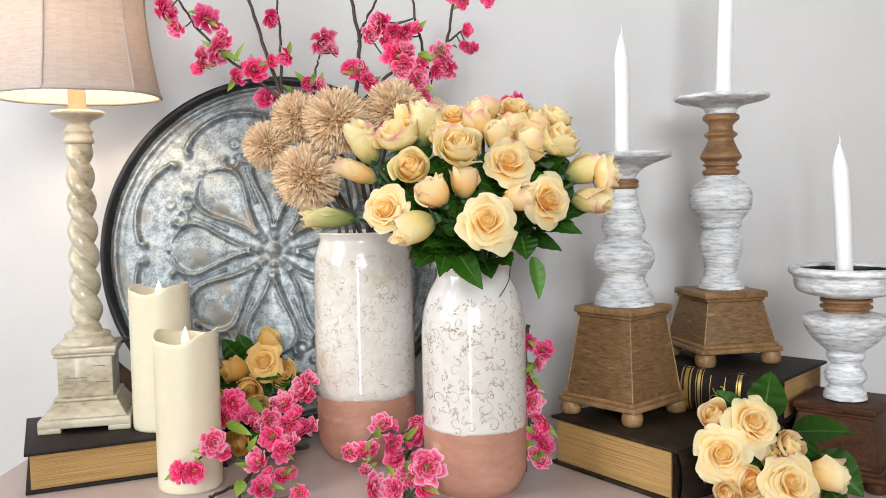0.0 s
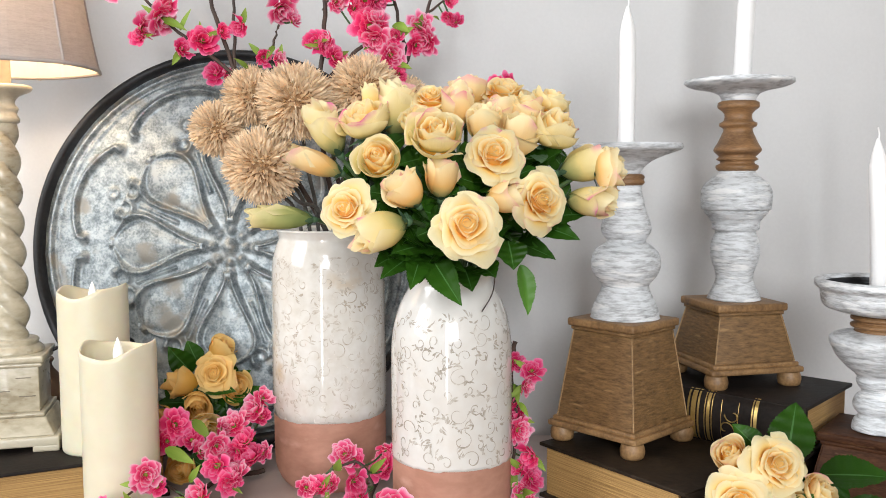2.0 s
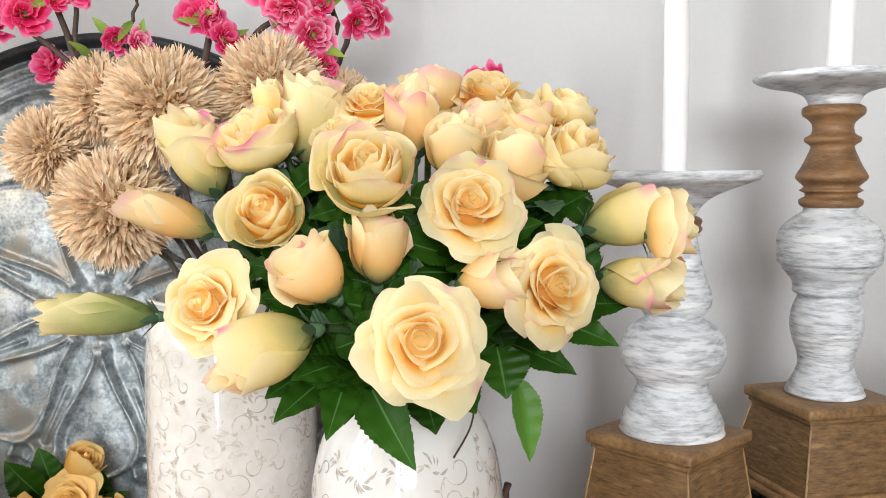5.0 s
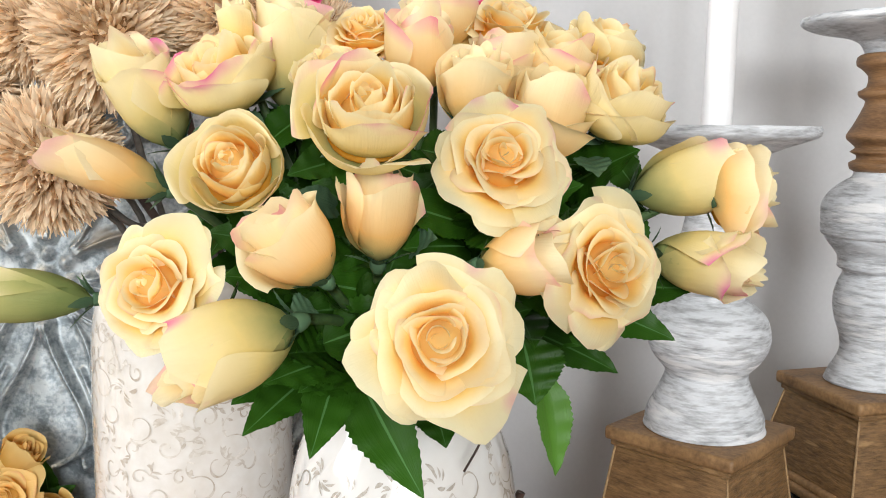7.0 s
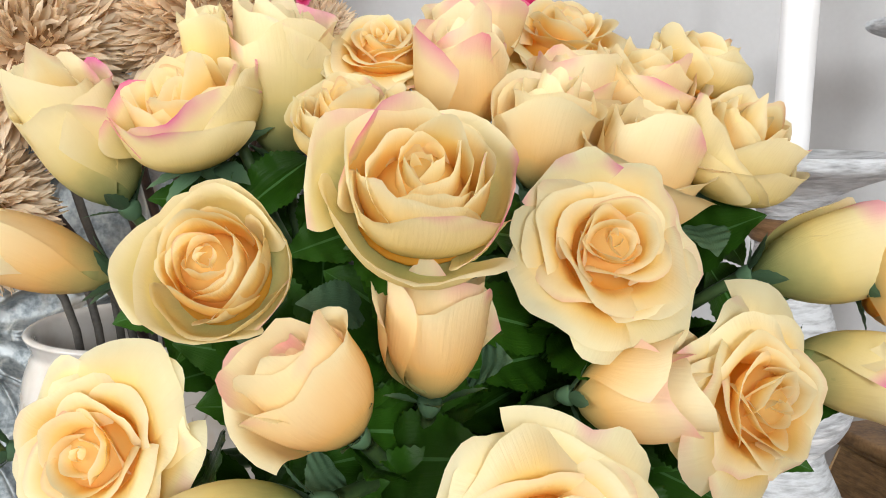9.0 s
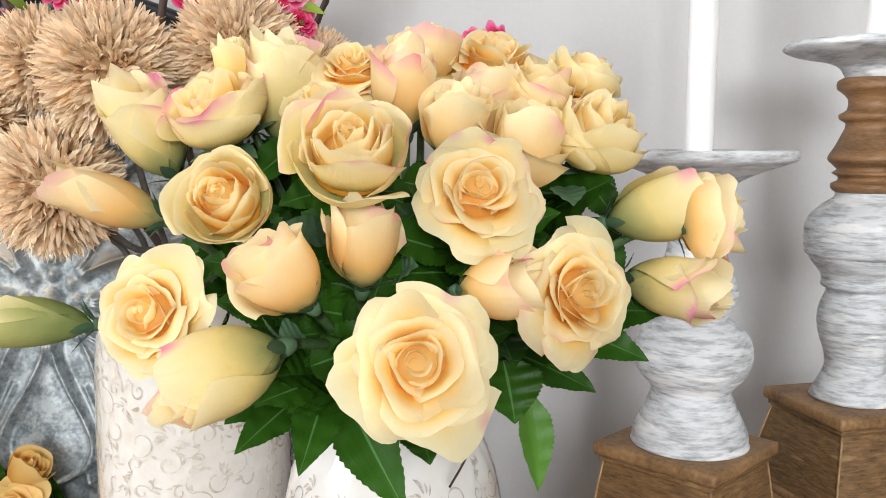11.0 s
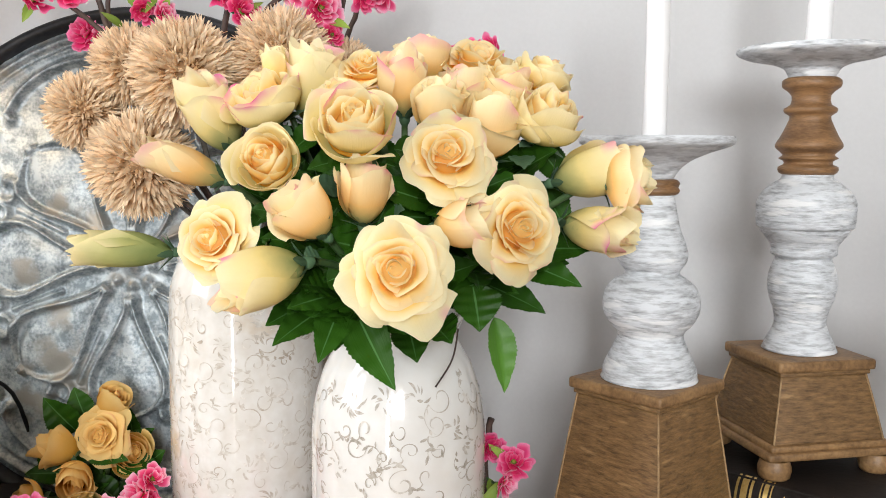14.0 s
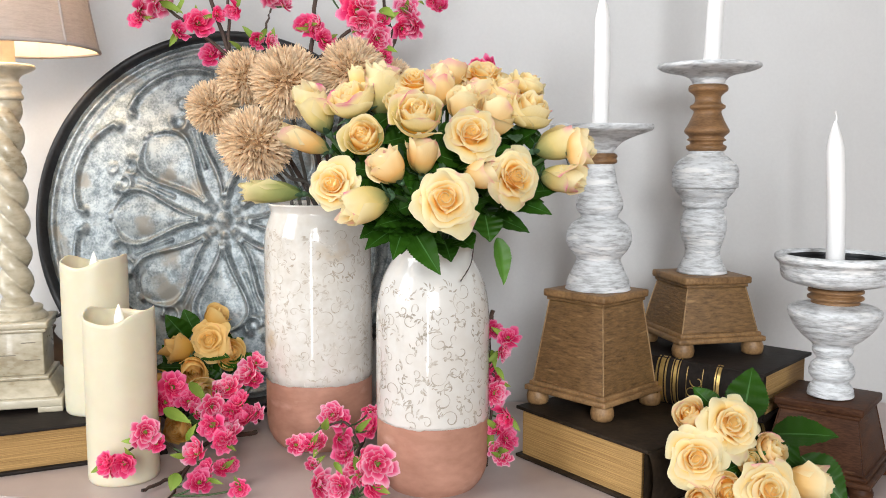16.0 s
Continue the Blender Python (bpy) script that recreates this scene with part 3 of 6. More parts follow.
book((0.268, 1.415), -42.0, 0.183, 0.145, 0.062, 0.056, BOOK_COVER, "black leather book with gilt spine under the second riser", "front", gilt=True)


# ---- carved wooden risers ----
def riser(at, turn, z0, z1, top, bottom, wood, edge, label, feet=0.016):
    ob = thing("wooden_riser", (at[0], at[1], z0), label, "wooden riser", "tapered wooden risers")
    here = (at[0], at[1], 0)
    h = top / 2
    zf = z0 + feet
    part("top_board", box((-h, -h, z1 - 0.009), (h, h, z1), turn, here, 0.0025), edge, ob, "worn bevelled top board")
    part("moulding", box((-h * 0.93, -h * 0.93, z1 - 0.013), (h * 0.93, h * 0.93, z1 - 0.009), turn, here, 0.001), wood, ob)
    b = bottom / 2
    part("body", box((-b * 0.87, -b * 0.87, zf + 0.011), (b * 0.87, b * 0.87, z1 - 0.013), turn, here, 0.0018, taper=h * 0.88 / (b * 0.87)), wood, ob, "tapered four-sided body")
    lo_, hi_ = b * 0.865, h * 0.875
    c, s = math.cos(radians(turn)), math.sin(radians(turn))
    for sx, sy in ((-1, -1), (1, -1), (1, 1), (-1, 1)):
        ends = [(at[0] + r_ * (c * sx - s * sy), at[1] + r_ * (s * sx + c * sy), z_) for r_, z_ in ((lo_, zf + 0.0115), (lo_ * 0.5 + hi_ * 0.5, (zf + z1) / 2), (hi_, z1 - 0.0135))]
        part("worn_edge", tube(bend(ends, 6), 0.0009, 6), WORN_EDGE if wood is OAK else wood, ob, "pale worn corner" if wood is OAK else "")
    part("base_moulding", box((-b * 0.93, -b * 0.93, zf + 0.006), (b * 0.93, b * 0.93, zf + 0.0115), turn, here, 0.0018), edge, ob)
    part("base_board", box((-b, -b, zf), (b, b, zf + 0.0065), turn, here, 0.002), edge, ob)
    c, s = math.cos(radians(turn)), math.sin(radians(turn))
    prof = smooth_profile([(0.0, 0), (0.0105, 0), (0.0128, 0.004), (0.0132, feet * 0.6), (0.0115, feet - 0.001), (0.0115, feet)], 2)
    for sx in (-1, 1):
        for sy in (-1, 1):
            x, y = sx * b * 0.80, sy * b * 0.80
            part("bun_foot", lathe(prof, (at[0] + c * x - s * y, at[1] + s * x + c * y, z0), 20), edge, ob)
    return ob


riser((0.2305, 1.372), 43.2, 0.062, 0.200, 0.088, 0.1175, OAK, OAK_EDGE, "tall tapered brown wooden riser on bun feet")
riser((0.3705, 1.430), 13.0, 0.118, 0.2115, 0.088, 0.115, OAK, OAK_EDGE, "short tapered brown wooden riser on bun feet")
riser((0.480, 1.303), -38.0, 0.0, 0.093, 0.092, 0.118, DARK_WOOD, DARK_WOOD, "dark brown tapered wooden riser", feet=0.012)


# ---- candlesticks and tapers ----
def candlestick(at, pieces, label):
    ob = thing("candlestick", at, label, "candlestick", "whitewashed turned candlesticks")
    for name, mat, prof, steps in pieces:
        part(name, lathe(smooth_profile(prof, steps), at, 56, 0.004), mat, ob, {"wood_collar": "bare brown wood collar"}.get(name, ""))
    return ob


def scaled(points, px, foot, slim=1.0):
    return [(r * px * slim, (foot - y) * px) for r, y in points]


P1 = 0.000714
candlestick((0.232, 1.371, 0.200), [
    ("turned_stem", WHITEWASH, scaled([(0, 540), (49, 540), (52, 536), (51, 526), (45, 513), (39, 500), (36, 491), (38, 485), (46, 476), (52, 464), (53, 452), (49, 438), (39, 428), (31, 423), (30, 418), (36, 410), (38, 400), (35, 388), (29, 372), (25, 354), (22, 340), (22, 334)], P1, 540), 3),
    ("wood_collar", TURNED_WOOD, scaled([(20, 336), (25, 334), (27, 330), (25, 327), (27, 323), (24, 319), (20, 318)], P1, 540), 2),
    ("drip_plate", WHITEWASH, scaled([(18, 320), (20, 317), (25, 309), (36, 299), (56, 290), (79, 282), (83, 277), (82, 273), (78, 272), (45, 276), (0, 277)], P1, 540), 3),
], "tall whitewashed turned wood candlestick on the carved riser")
P2 = 0.000739
candlestick((0.3712, 1.429, 0.2115), [
    ("turned_stem", WHITEWASH, scaled([(0, 513), (40, 513), (42, 508), (39, 501), (34, 492), (30, 480), (32, 466), (37, 452), (40, 436), (38, 420), (33, 408), (33, 404), (38, 401), (38, 394), (40, 388), (50, 376), (52, 371), (56, 368), (57, 348), (56, 340), (50, 330), (38, 320), (30, 315), (29, 309)], P2, 513, 0.945), 3),
    ("wood_collar", TURNED_WOOD, scaled([(27, 311), (33, 308), (34, 302), (28, 299), (28, 295), (34, 292), (29, 288), (37, 281), (38, 276), (33, 268), (26, 254), (23, 245), (29, 241), (30, 236), (23, 232), (22, 222), (29, 215), (33, 212), (33, 205), (28, 202)], P2, 513, 0.945), 2),
    ("drip_plate", WHITEWASH, scaled([(24, 204), (27, 200), (32, 192), (46, 186), (72, 181), (85, 176), (87, 172), (82, 169), (45, 172), (0, 173)], P2, 513, 0.945), 3),
], "tallest whitewashed turned wood candlestick with brown collar")
P3 = 0.000664
candlestick((0.478, 1.295, 0.094), [
    ("turned_stem", WHITEWASH, scaled([(0, 712), (33, 712), (36, 707), (34, 697), (28, 690), (27, 686), (33, 680), (36, 670), (32, 659), (25, 652), (25, 647), (30, 641), (32, 634), (31, 628), (36, 622), (48, 612), (61, 598), (69, 583), (73, 573), (71, 566), (61, 561), (40, 557), (36, 556)], P3, 712), 3),
    ("wood_collar", TURNED_WOOD, scaled([(34, 558), (38, 556), (37, 552), (43, 549), (43, 545), (36, 541), (43, 538), (42, 533), (34, 531)], P3, 712), 2),
    ("candle_cup", WHITEWASH, scaled([(30, 532), (52, 528), (78, 521), (86, 512), (88, 498), (90, 492), (96, 487), (97, 480), (93, 476), (86, 476), (83, 482)], P3, 712), 3),
    ("cup_lining", BLACK_METAL, scaled([(84, 481), (82, 488), (78, 493), (0, 494)], P3, 712), 2),
], "short whitewashed turned wood candlestick with a wide cup")


def taper(at, height, r, lean_x, label):
    ob = thing("taper_candle", at, label, "candle", "white taper candles")
    prof = [(0, 0), (r * 0.96, 0), (r * 1.03, 0.003), (r * 1.03, 0.014), (r * 1.0, 0.02), (r * 1.0, height * 0.5), (r * 0.97, height - 0.034), (r * 0.93, height - 0.028), (r * 0.74, height - 0.019), (r * 0.48, height - 0.010), (r * 0.24, height - 0.003), (r * 0.12, height), (0, height)]
    v, f = lathe(prof, (0, 0, 0), 28, 0.01)
    v[:, 0] += v[:, 2] * lean_x + 0.0008 * np.sin(v[:, 2] * 30)
    part("wax", (v + np.array(at), f), WHITE_WAX, ob, "smooth white wax")
    w = np.array([(0, 0, height - 0.003), (0.0004, 0, height + 0.005), (-0.0006, 0.0005, height + 0.011)])
    w[:, 0] += w[:, 2] * lean_x
    part("wick", tube(w + np.array(at), 0.0009, 6), WHITE_WAX, ob)


taper((0.2300, 1.371, 0.3885), 0.150, 0.0089, 0.006, "white taper candle, unlit, in the tall candlestick")
taper((0.3735, 1.429, 0.4630), 0.204, 0.0097, 0.040, "white taper candle, unlit, leaning slightly")
taper((0.4755, 1.295, 0.2395), 0.154, 0.0094, -0.045, "white taper candle, unlit, in the wide cup")


# ---- flameless pillar candles ----
def pillar(at, r, h, dip, label):
    ob = thing("pillar_candle", at, label, "candle", "ivory flameless pillar candles")
    n = 72
    a = np.linspace(0, 2 * math.pi, n, endpoint=False)
    top = h + 0.0050 * np.cos(2 * a + 0.35) + 0.0022 * np.cos(a + dip) + 0.0012 * np.sin(5 * a + dip)
    rings = []
    for rr, zz in ((0.0, 0), (0.96, 0), (0.99, 0.002), (1.0, 0.006), (1.004, 0.25), (0.998, 0.5), (1.003, 0.75), (1.0, 0.97), (0.99, 0.995), (0.965, 1.0), (0.93, 0.992), (0.91, 0.965)):
        z = zz if zz <= 0.006 else None
        zz_arr = np.full(n, z) if z is not None else top * zz
        rings.append(np.stack([np.cos(a) * r * rr, np.sin(a) * r * rr, zz_arr], -1))
    for rr, drop in ((0.88, 0.016), (0.7, 0.021), (0.3, 0.023), (0.0, 0.023)):
        rings.append(np.stack([np.cos(a) * r * rr, np.sin(a) * r * rr, top * (rr ** 2 * 0.6) + (h - 0.004) * (1 - rr ** 2 * 0.6) - drop], -1))
    v = np.stack(rings, 1).reshape(-1, 3)
    part("wax", (v + np.array(at), grid_faces(n, len(rings), close_u=True)), WAX, ob, "smooth ivory wax with a wavy sunken top")
    prof = smooth_profile([(0, 0), (0.004, 0), (0.0056, 0.006), (0.0048, 0.013), (0.0022, 0.021), (0.0, 0.026)], 3)
    v, f = lathe(prof, (0, 0, 0), 18)
    v[:, 1] *= 0.5
    part("flame_piece", (v + np.array((at[0], at[1], at[2] + h - 0.016)), f), FLAME, ob, "white plastic flame")


pillar((-0.304, 1.297, 0.0), 0.0378, 0.184, 5.6, "short ivory flameless pillar candle on the table")
pillar((-0.364, 1.386, 0.050), 0.0378, 0.181, 0.4, "taller-standing ivory flameless pillar candle on the book")


# ---- table lamp ----
def table_lamp(x, y, z0):
    ob = thing("table_lamp", (x, y, z0), "antiqued cream barley-twist table lamp, lit, with linen shade", "table lamp")
    turn = 14.0
    here = (x, y, 0)

    def slab(name, half, lo, hi, bev=0.002, taper_=1.0):
        return part(name, box((-half, -half, lo), (half, half, hi), turn, here, bev, taper_), LAMP_RESIN, ob)
    c, s = math.cos(radians(turn)), math.sin(radians(turn))
    for sx in (-1, 1):
        for sy in (-1, 1):
            px_, py_ = sx * 0.042, sy * 0.042
            part("foot", box((-0.014, -0.014, z0), (0.014, 0.014, z0 + 0.008), turn, (x + c * px_ - s * py_, y + s * px_ + c * py_, 0), 0.002), LAMP_RESIN, ob)
    slab("plinth", 0.056, z0 + 0.006, z0 + 0.017)
    slab("sloped_base", 0.051, z0 + 0.017, z0 + 0.036, 0.002, 0.78)
    slab("step", 0.039, z0 + 0.036, z0 + 0.041)
    slab("pedestal_block", 0.0335, z0 + 0.041, z0 + 0.093, 0.0015)
    for sx, sz, long in ((0.0170, 0.0805, 0.016), (-0.0105, 0.0660, 0.026), (0.0205, 0.0593, 0.018)):
        part("scratch", box((sx - long / 2, -0.0337, z0 + sz - 0.0006), (sx + long / 2, -0.0330, z0 + sz + 0.0006), turn, here, 0.0003), SCRATCH, ob, "dark worn scratch")
    slab("cornice", 0.0375, z0 + 0.093, z0 + 0.098)
    slab("cap_block", 0.0395, z0 + 0.098, z0 + 0.106)
    part("ring", lathe(smooth_profile([(0, 0.105), (0.031, 0.105), (0.034, 0.109), (0.031, 0.113), (0.028, 0.115), (0.029, 0.119), (0.024, 0.122), (0, 0.123)], 3), (x, y, z0), 40), LAMP_RESIN, ob)
    # barley-twist shaft: two strands wound round one another
    z_lo, z_hi = z0 + 0.120, z0 + 0.372
    nz, n = 150, 40
    zz = np.linspace(z_lo, z_hi, nz)[:, None]
    aa = np.linspace(0, 2 * math.pi, n, endpoint=False)[None, :]
    k = (zz - z_lo) / (z_hi - z_lo)
    swell = 0.0195 - 0.0035 * k
    phase = aa + (zz - z_lo) * 2 * math.pi / 0.070
    rad = swell * (0.50 + 0.58 * np.abs(np.cos(phase)) ** 0.7)
    edge = np.minimum(1, np.minimum(k, 1 - k) * 14)
    rad = rad * edge + (1 - edge) * swell * 0.95
    v = np.stack([x + rad * np.cos(aa), y + rad * np.sin(aa), np.broadcast_to(zz, rad.shape)], -1)
    part("twisted_column", (v.reshape(-1, 3), grid_faces(nz, n, close_v=True)), LAMP_RESIN, ob, "barley-twist column")
    part("capital", lathe(smooth_profile([(0, 0.368), (0.016, 0.368), (0.019, 0.373), (0.016, 0.379), (0.018, 0.385), (0.014, 0.391), (0.018, 0.398), (0.030, 0.404), (0.033, 0.408), (0.028, 0.411), (0, 0.411)], 3), (x, y, z0), 40), LAMP_RESIN, ob)
    part("candle_tube", lathe([(0, 0.41), (0.0115, 0.41), (0.0108, 0.47), (0.0100, 0.475), (0, 0.475)], (x, y, z0), 24), TUBE_BEIGE, ob, "beige socket tube")
    # six-sided bell shade
    lo, hi = z0 + 0.430, z0 + 0.650

    def shell(r_off, steps=9):
        rows = []
        for i in range(steps):
            t = i / (steps - 1)
            r = 0.107 - 0.015 * t - 0.012 * math.sin(math.pi * t) * 0.8 + r_off
            ring = []
            for kk in range(6):
                a0 = radians(-88 + 60 * kk)
                a1 = a0 + radians(60)
                for q in range(6):
                    w = q / 6
                    px_, py_ = (1 - w) * math.cos(a0) + w * math.cos(a1), (1 - w) * math.sin(a0) + w * math.sin(a1)
                    bow = 1 + 0.105 * math.sin(math.pi * w)
                    ring.append((x + r * px_ * bow, y + r * py_ * bow, lo + (hi - lo) * t))
            rows.append(ring)
        return np.array(rows).reshape(-1, 3), grid_faces(steps, 36, close_v=True)
    shade = part("shade", shell(0.0), LINEN, ob, "six-panel beige linen shade, glowing from within", smooth=False)
    part("lining", shell(-0.0025), SHADE_LINING, shade, smooth=False)
    for kk in range(6):
        a = radians(-88 + 60 * kk)
        pts = []
        for i in range(9):
            t = i / 8
            r = 0.107 - 0.015 * t - 0.012 * math.sin(math.pi * t) * 0.8 + 0.0006
            pts.append((x + r * math.cos(a), y + r * math.sin(a), lo + (hi - lo) * t - 0.003 * (1 - t)))
        part("seam", tube(pts, 0.0016, 6), LINEN_TRIM, shade, "grey seam tape")
    v, _ = shell(0.0005)
    rim = np.concatenate([v[:36], v[:1]])
    part("bottom_trim", tube(rim, 0.0026, 6, ends=False), LINEN_TRIM, shade, "grey bottom trim")
    rim = np.concatenate([v[-36:], v[-36:-35]])
    part("top_trim", tube(rim, 0.0026, 6, ends=False), LINEN_TRIM, shade, "grey top trim")
    for kk in range(3):
        a = radians(20 + 120 * kk)
        part("spider_arm", tube([(x, y, z0 + 0.47), (x + 0.06 * math.cos(a), y + 0.06 * math.sin(a), hi - 0.03), (x + 0.094 * math.cos(a), y + 0.094 * math.sin(a), hi)], 0.0012, 6), BRASS, shade)
    cord = bend([(x + 0.03, y + 0.028, z0 + 0.10), (x + 0.075, y + 0.06, z0 + 0.115), (x + 0.11, y + 0.10, z0 + 0.09), (x + 0.13, y + 0.13, z0 - 0.03), (x + 0.14, y + 0.19, z0 - 0.047)], 6)
    part("cord", tube(cord, 0.0022, 6), BLACK_METAL, ob, "black power cord")


table_lamp(-0.470, 1.412, 0.050)


# ---- vases ----
def vase(at, profile, split, glaze, ink, label, seed, pattern_top):
    ob = thing("vase", at, label, "vase", "glazed terracotta vases")
    prof = smooth_profile(profile, 5)
    rim = max(range(len(prof)), key=lambda i: prof[i][1])
    outer = prof[: rim + 1]
    low = outer[outer[:, 1] <= split]
    cut = np.array([[np.interp(split, outer[:, 1], outer[:, 0]), split]])
    hi_part = outer[outer[:, 1] > split]
    part("terracotta_foot", lathe(np.concatenate([low, cut]), at, 72, 0.002), TERRACOTTA, ob, "bare matt terracotta foot")
    glazed = np.concatenate([cut + [[-0.0004, 0]], cut + [[0.0009, 0.0006]], hi_part + [[0.0007, 0]], prof[rim + 1:]])
    v, f = lathe(glazed, at, 96, 0.002)
    ang = np.arctan2(v[:, 1] - at[1], v[:, 0] - at[0])
    near = np.exp(-((v[:, 2] - at[2] - split) / 0.006) ** 2)
    v[:, 2] += near * (0.0009 * np.sin(ang * 5 + seed) + 0.0006 * np.sin(ang * 13 + 2 * seed) + 0.0005 * np.sin(ang * 29))
    part("glazed_body", (v, f), glaze, ob, "glossy cream-white glaze with faded scrolls")
    # faded scroll decoration, one curl after another
    rnd = random.Random(seed)
    bits = []

    def on_wall(a, z, off=0.0011):
        r = np.interp(z, outer[:, 1], outer[:, 0]) * (1 + 0.002 * np.sin(3 * a + 1.3)) + off
        return np.stack([at[0] + r * np.cos(a), at[1] + r * np.sin(a), at[2] + z], -1)
    R = 0.06

    def ribbon(u, z, w):
        u, z = np.asarray(u), np.asarray(z)
        du, dz = np.gradient(u), np.gradient(z)
        ln = np.hypot(du, dz) + 1e-9
        w = np.asarray(w)
        l = on_wall((u - dz / ln * w) / R, z + du / ln * w)
        r = on_wall((u + dz / ln * w) / R, z - du / ln * w)
        vv = np.stack([l, r], 1).reshape(-1, 3)
        bits.append((vv, grid_faces(len(u), 2)))
    rows = int((pattern_top - split) / 0.0165)
    for row in range(rows):
        for col in range(19):
            u0 = (col + 0.5 * (row % 2)) / 19 * 2 * math.pi * R + rnd.uniform(-0.005, 0.005)
            z0 = split + 0.010 + row * 0.0165 + rnd.uniform(-0.005, 0.005)
            size, flip, turn = rnd.uniform(0.0045, 0.0105), rnd.choice((-1, 1)), rnd.uniform(0, 6.28)
            t2 = np.linspace(0, 1, 10)
            if rnd.random() < 0.18:
                # a spray of worn leaves in place of a curl
                for m in range(rnd.randint(7, 13)):
                    ld, ls, gap = rnd.uniform(0, 6.28), rnd.uniform(0.003, 0.0075), rnd.uniform(0.001, 0.006)
                    lu = u0 + np.cos(ld + 0.5 * t2) * (gap + ls * t2)
                    lz = (z0 + np.sin(ld + 0.5 * t2) * (gap + ls * t2)).clip(split + 0.002, pattern_top)
                    ribbon(lu, lz, rnd.uniform(0.0004, 0.0012) * np.sin(math.pi * t2 * 0.95 + 0.1))
                continue
            t = np.linspace(0, rnd.uniform(4.6, 7.8), 30)
            rad = size * (1 - t / 8.6)
            squash = rnd.uniform(0.7, 1.15)
            uu, zz = u0 + flip * squash * rad * np.cos(t + turn), z0 + rad * np.sin(t + turn)
            zz = zz.clip(split + 0.002, pattern_top)
            ribbon(uu, zz, rnd.uniform(0.00036, 0.00062) * (0.3 + np.sin(np.linspace(0.2, 2.9, 30)) * (0.8 + 0.4 * np.sin(t * 2.3 + turn))))
            # tail and leaflets
            e_u, e_z = uu[0], zz[0]
            d = turn + flip * 0.6 + rnd.uniform(-0.5, 0.5)
            reach = size * rnd.uniform(1.0, 2.1)
            tu = e_u + flip * np.cos(d + 1.2 * t2) * reach * t2
            tz = (e_z + np.sin(d + 1.2 * t2) * reach * t2).clip(split + 0.002, pattern_top)
            ribbon(tu, tz, 0.0005 * (1.1 - t2))
            for m in (1, 3, 4, 6, 7, 8, 9):
                if rnd.random() < 0.25:
                    continue
                ld = d + rnd.uniform(0.6, 1.4) * rnd.choice((-1, 1))
                ls = rnd.uniform(0.002, 0.0062)
                lu = tu[m] + np.cos(ld) * ls * t2
                lz = (tz[m] + np.sin(ld) * ls * t2).clip(split + 0.002, pattern_top)
                ribbon(lu, lz, rnd.uniform(0.0005, 0.0012) * np.sin(math.pi * t2 * 0.95 + 0.1))
    pattern = part("scroll_pattern", merge(*bits), ink, ob, "faded grey-brown scrollwork")
    tagged(pattern, kind="stuff")


vase((-0.103, 1.421, 0.0), [(0, 0), (0.045, 0), (0.052, 0.002), (0.0595, 0.012), (0.0645, 0.030), (0.0650, 0.08), (0.0650, 0.16), (0.0645, 0.225), (0.0635, 0.252), (0.0610, 0.270), (0.0570, 0.282), (0.0555, 0.287), (0.0575, 0.293), (0.0590, 0.296), (0.0560, 0.297), (0.0530, 0.290), (0.0560, 0.26), (0.0590, 0.2), (0.0580, 0.03), (0.0, 0.012)], 0.084, GLAZE_AGED, SCROLL_PALE, "tall cream glazed vase with terracotta foot and faint scrolls", 3, 0.268)
vase((0.039, 1.281, 0.0), [(0, 0), (0.043, 0), (0.049, 0.002), (0.0560, 0.012), (0.0600, 0.030), (0.0602, 0.08), (0.0602, 0.15), (0.0598, 0.188), (0.0570, 0.210), (0.0510, 0.230), (0.0440, 0.243), (0.0410, 0.250), (0.0410, 0.256), (0.0435, 0.262), (0.0440, 0.265), (0.0415, 0.266), (0.0390, 0.258), (0.0400, 0.245), (0.0540, 0.19), (0.0550, 0.03), (0.0, 0.012)], 0.0765, GLAZE, SCROLL_INK, "white glazed vase with terracotta foot and grey scrolls", 8, 0.238)


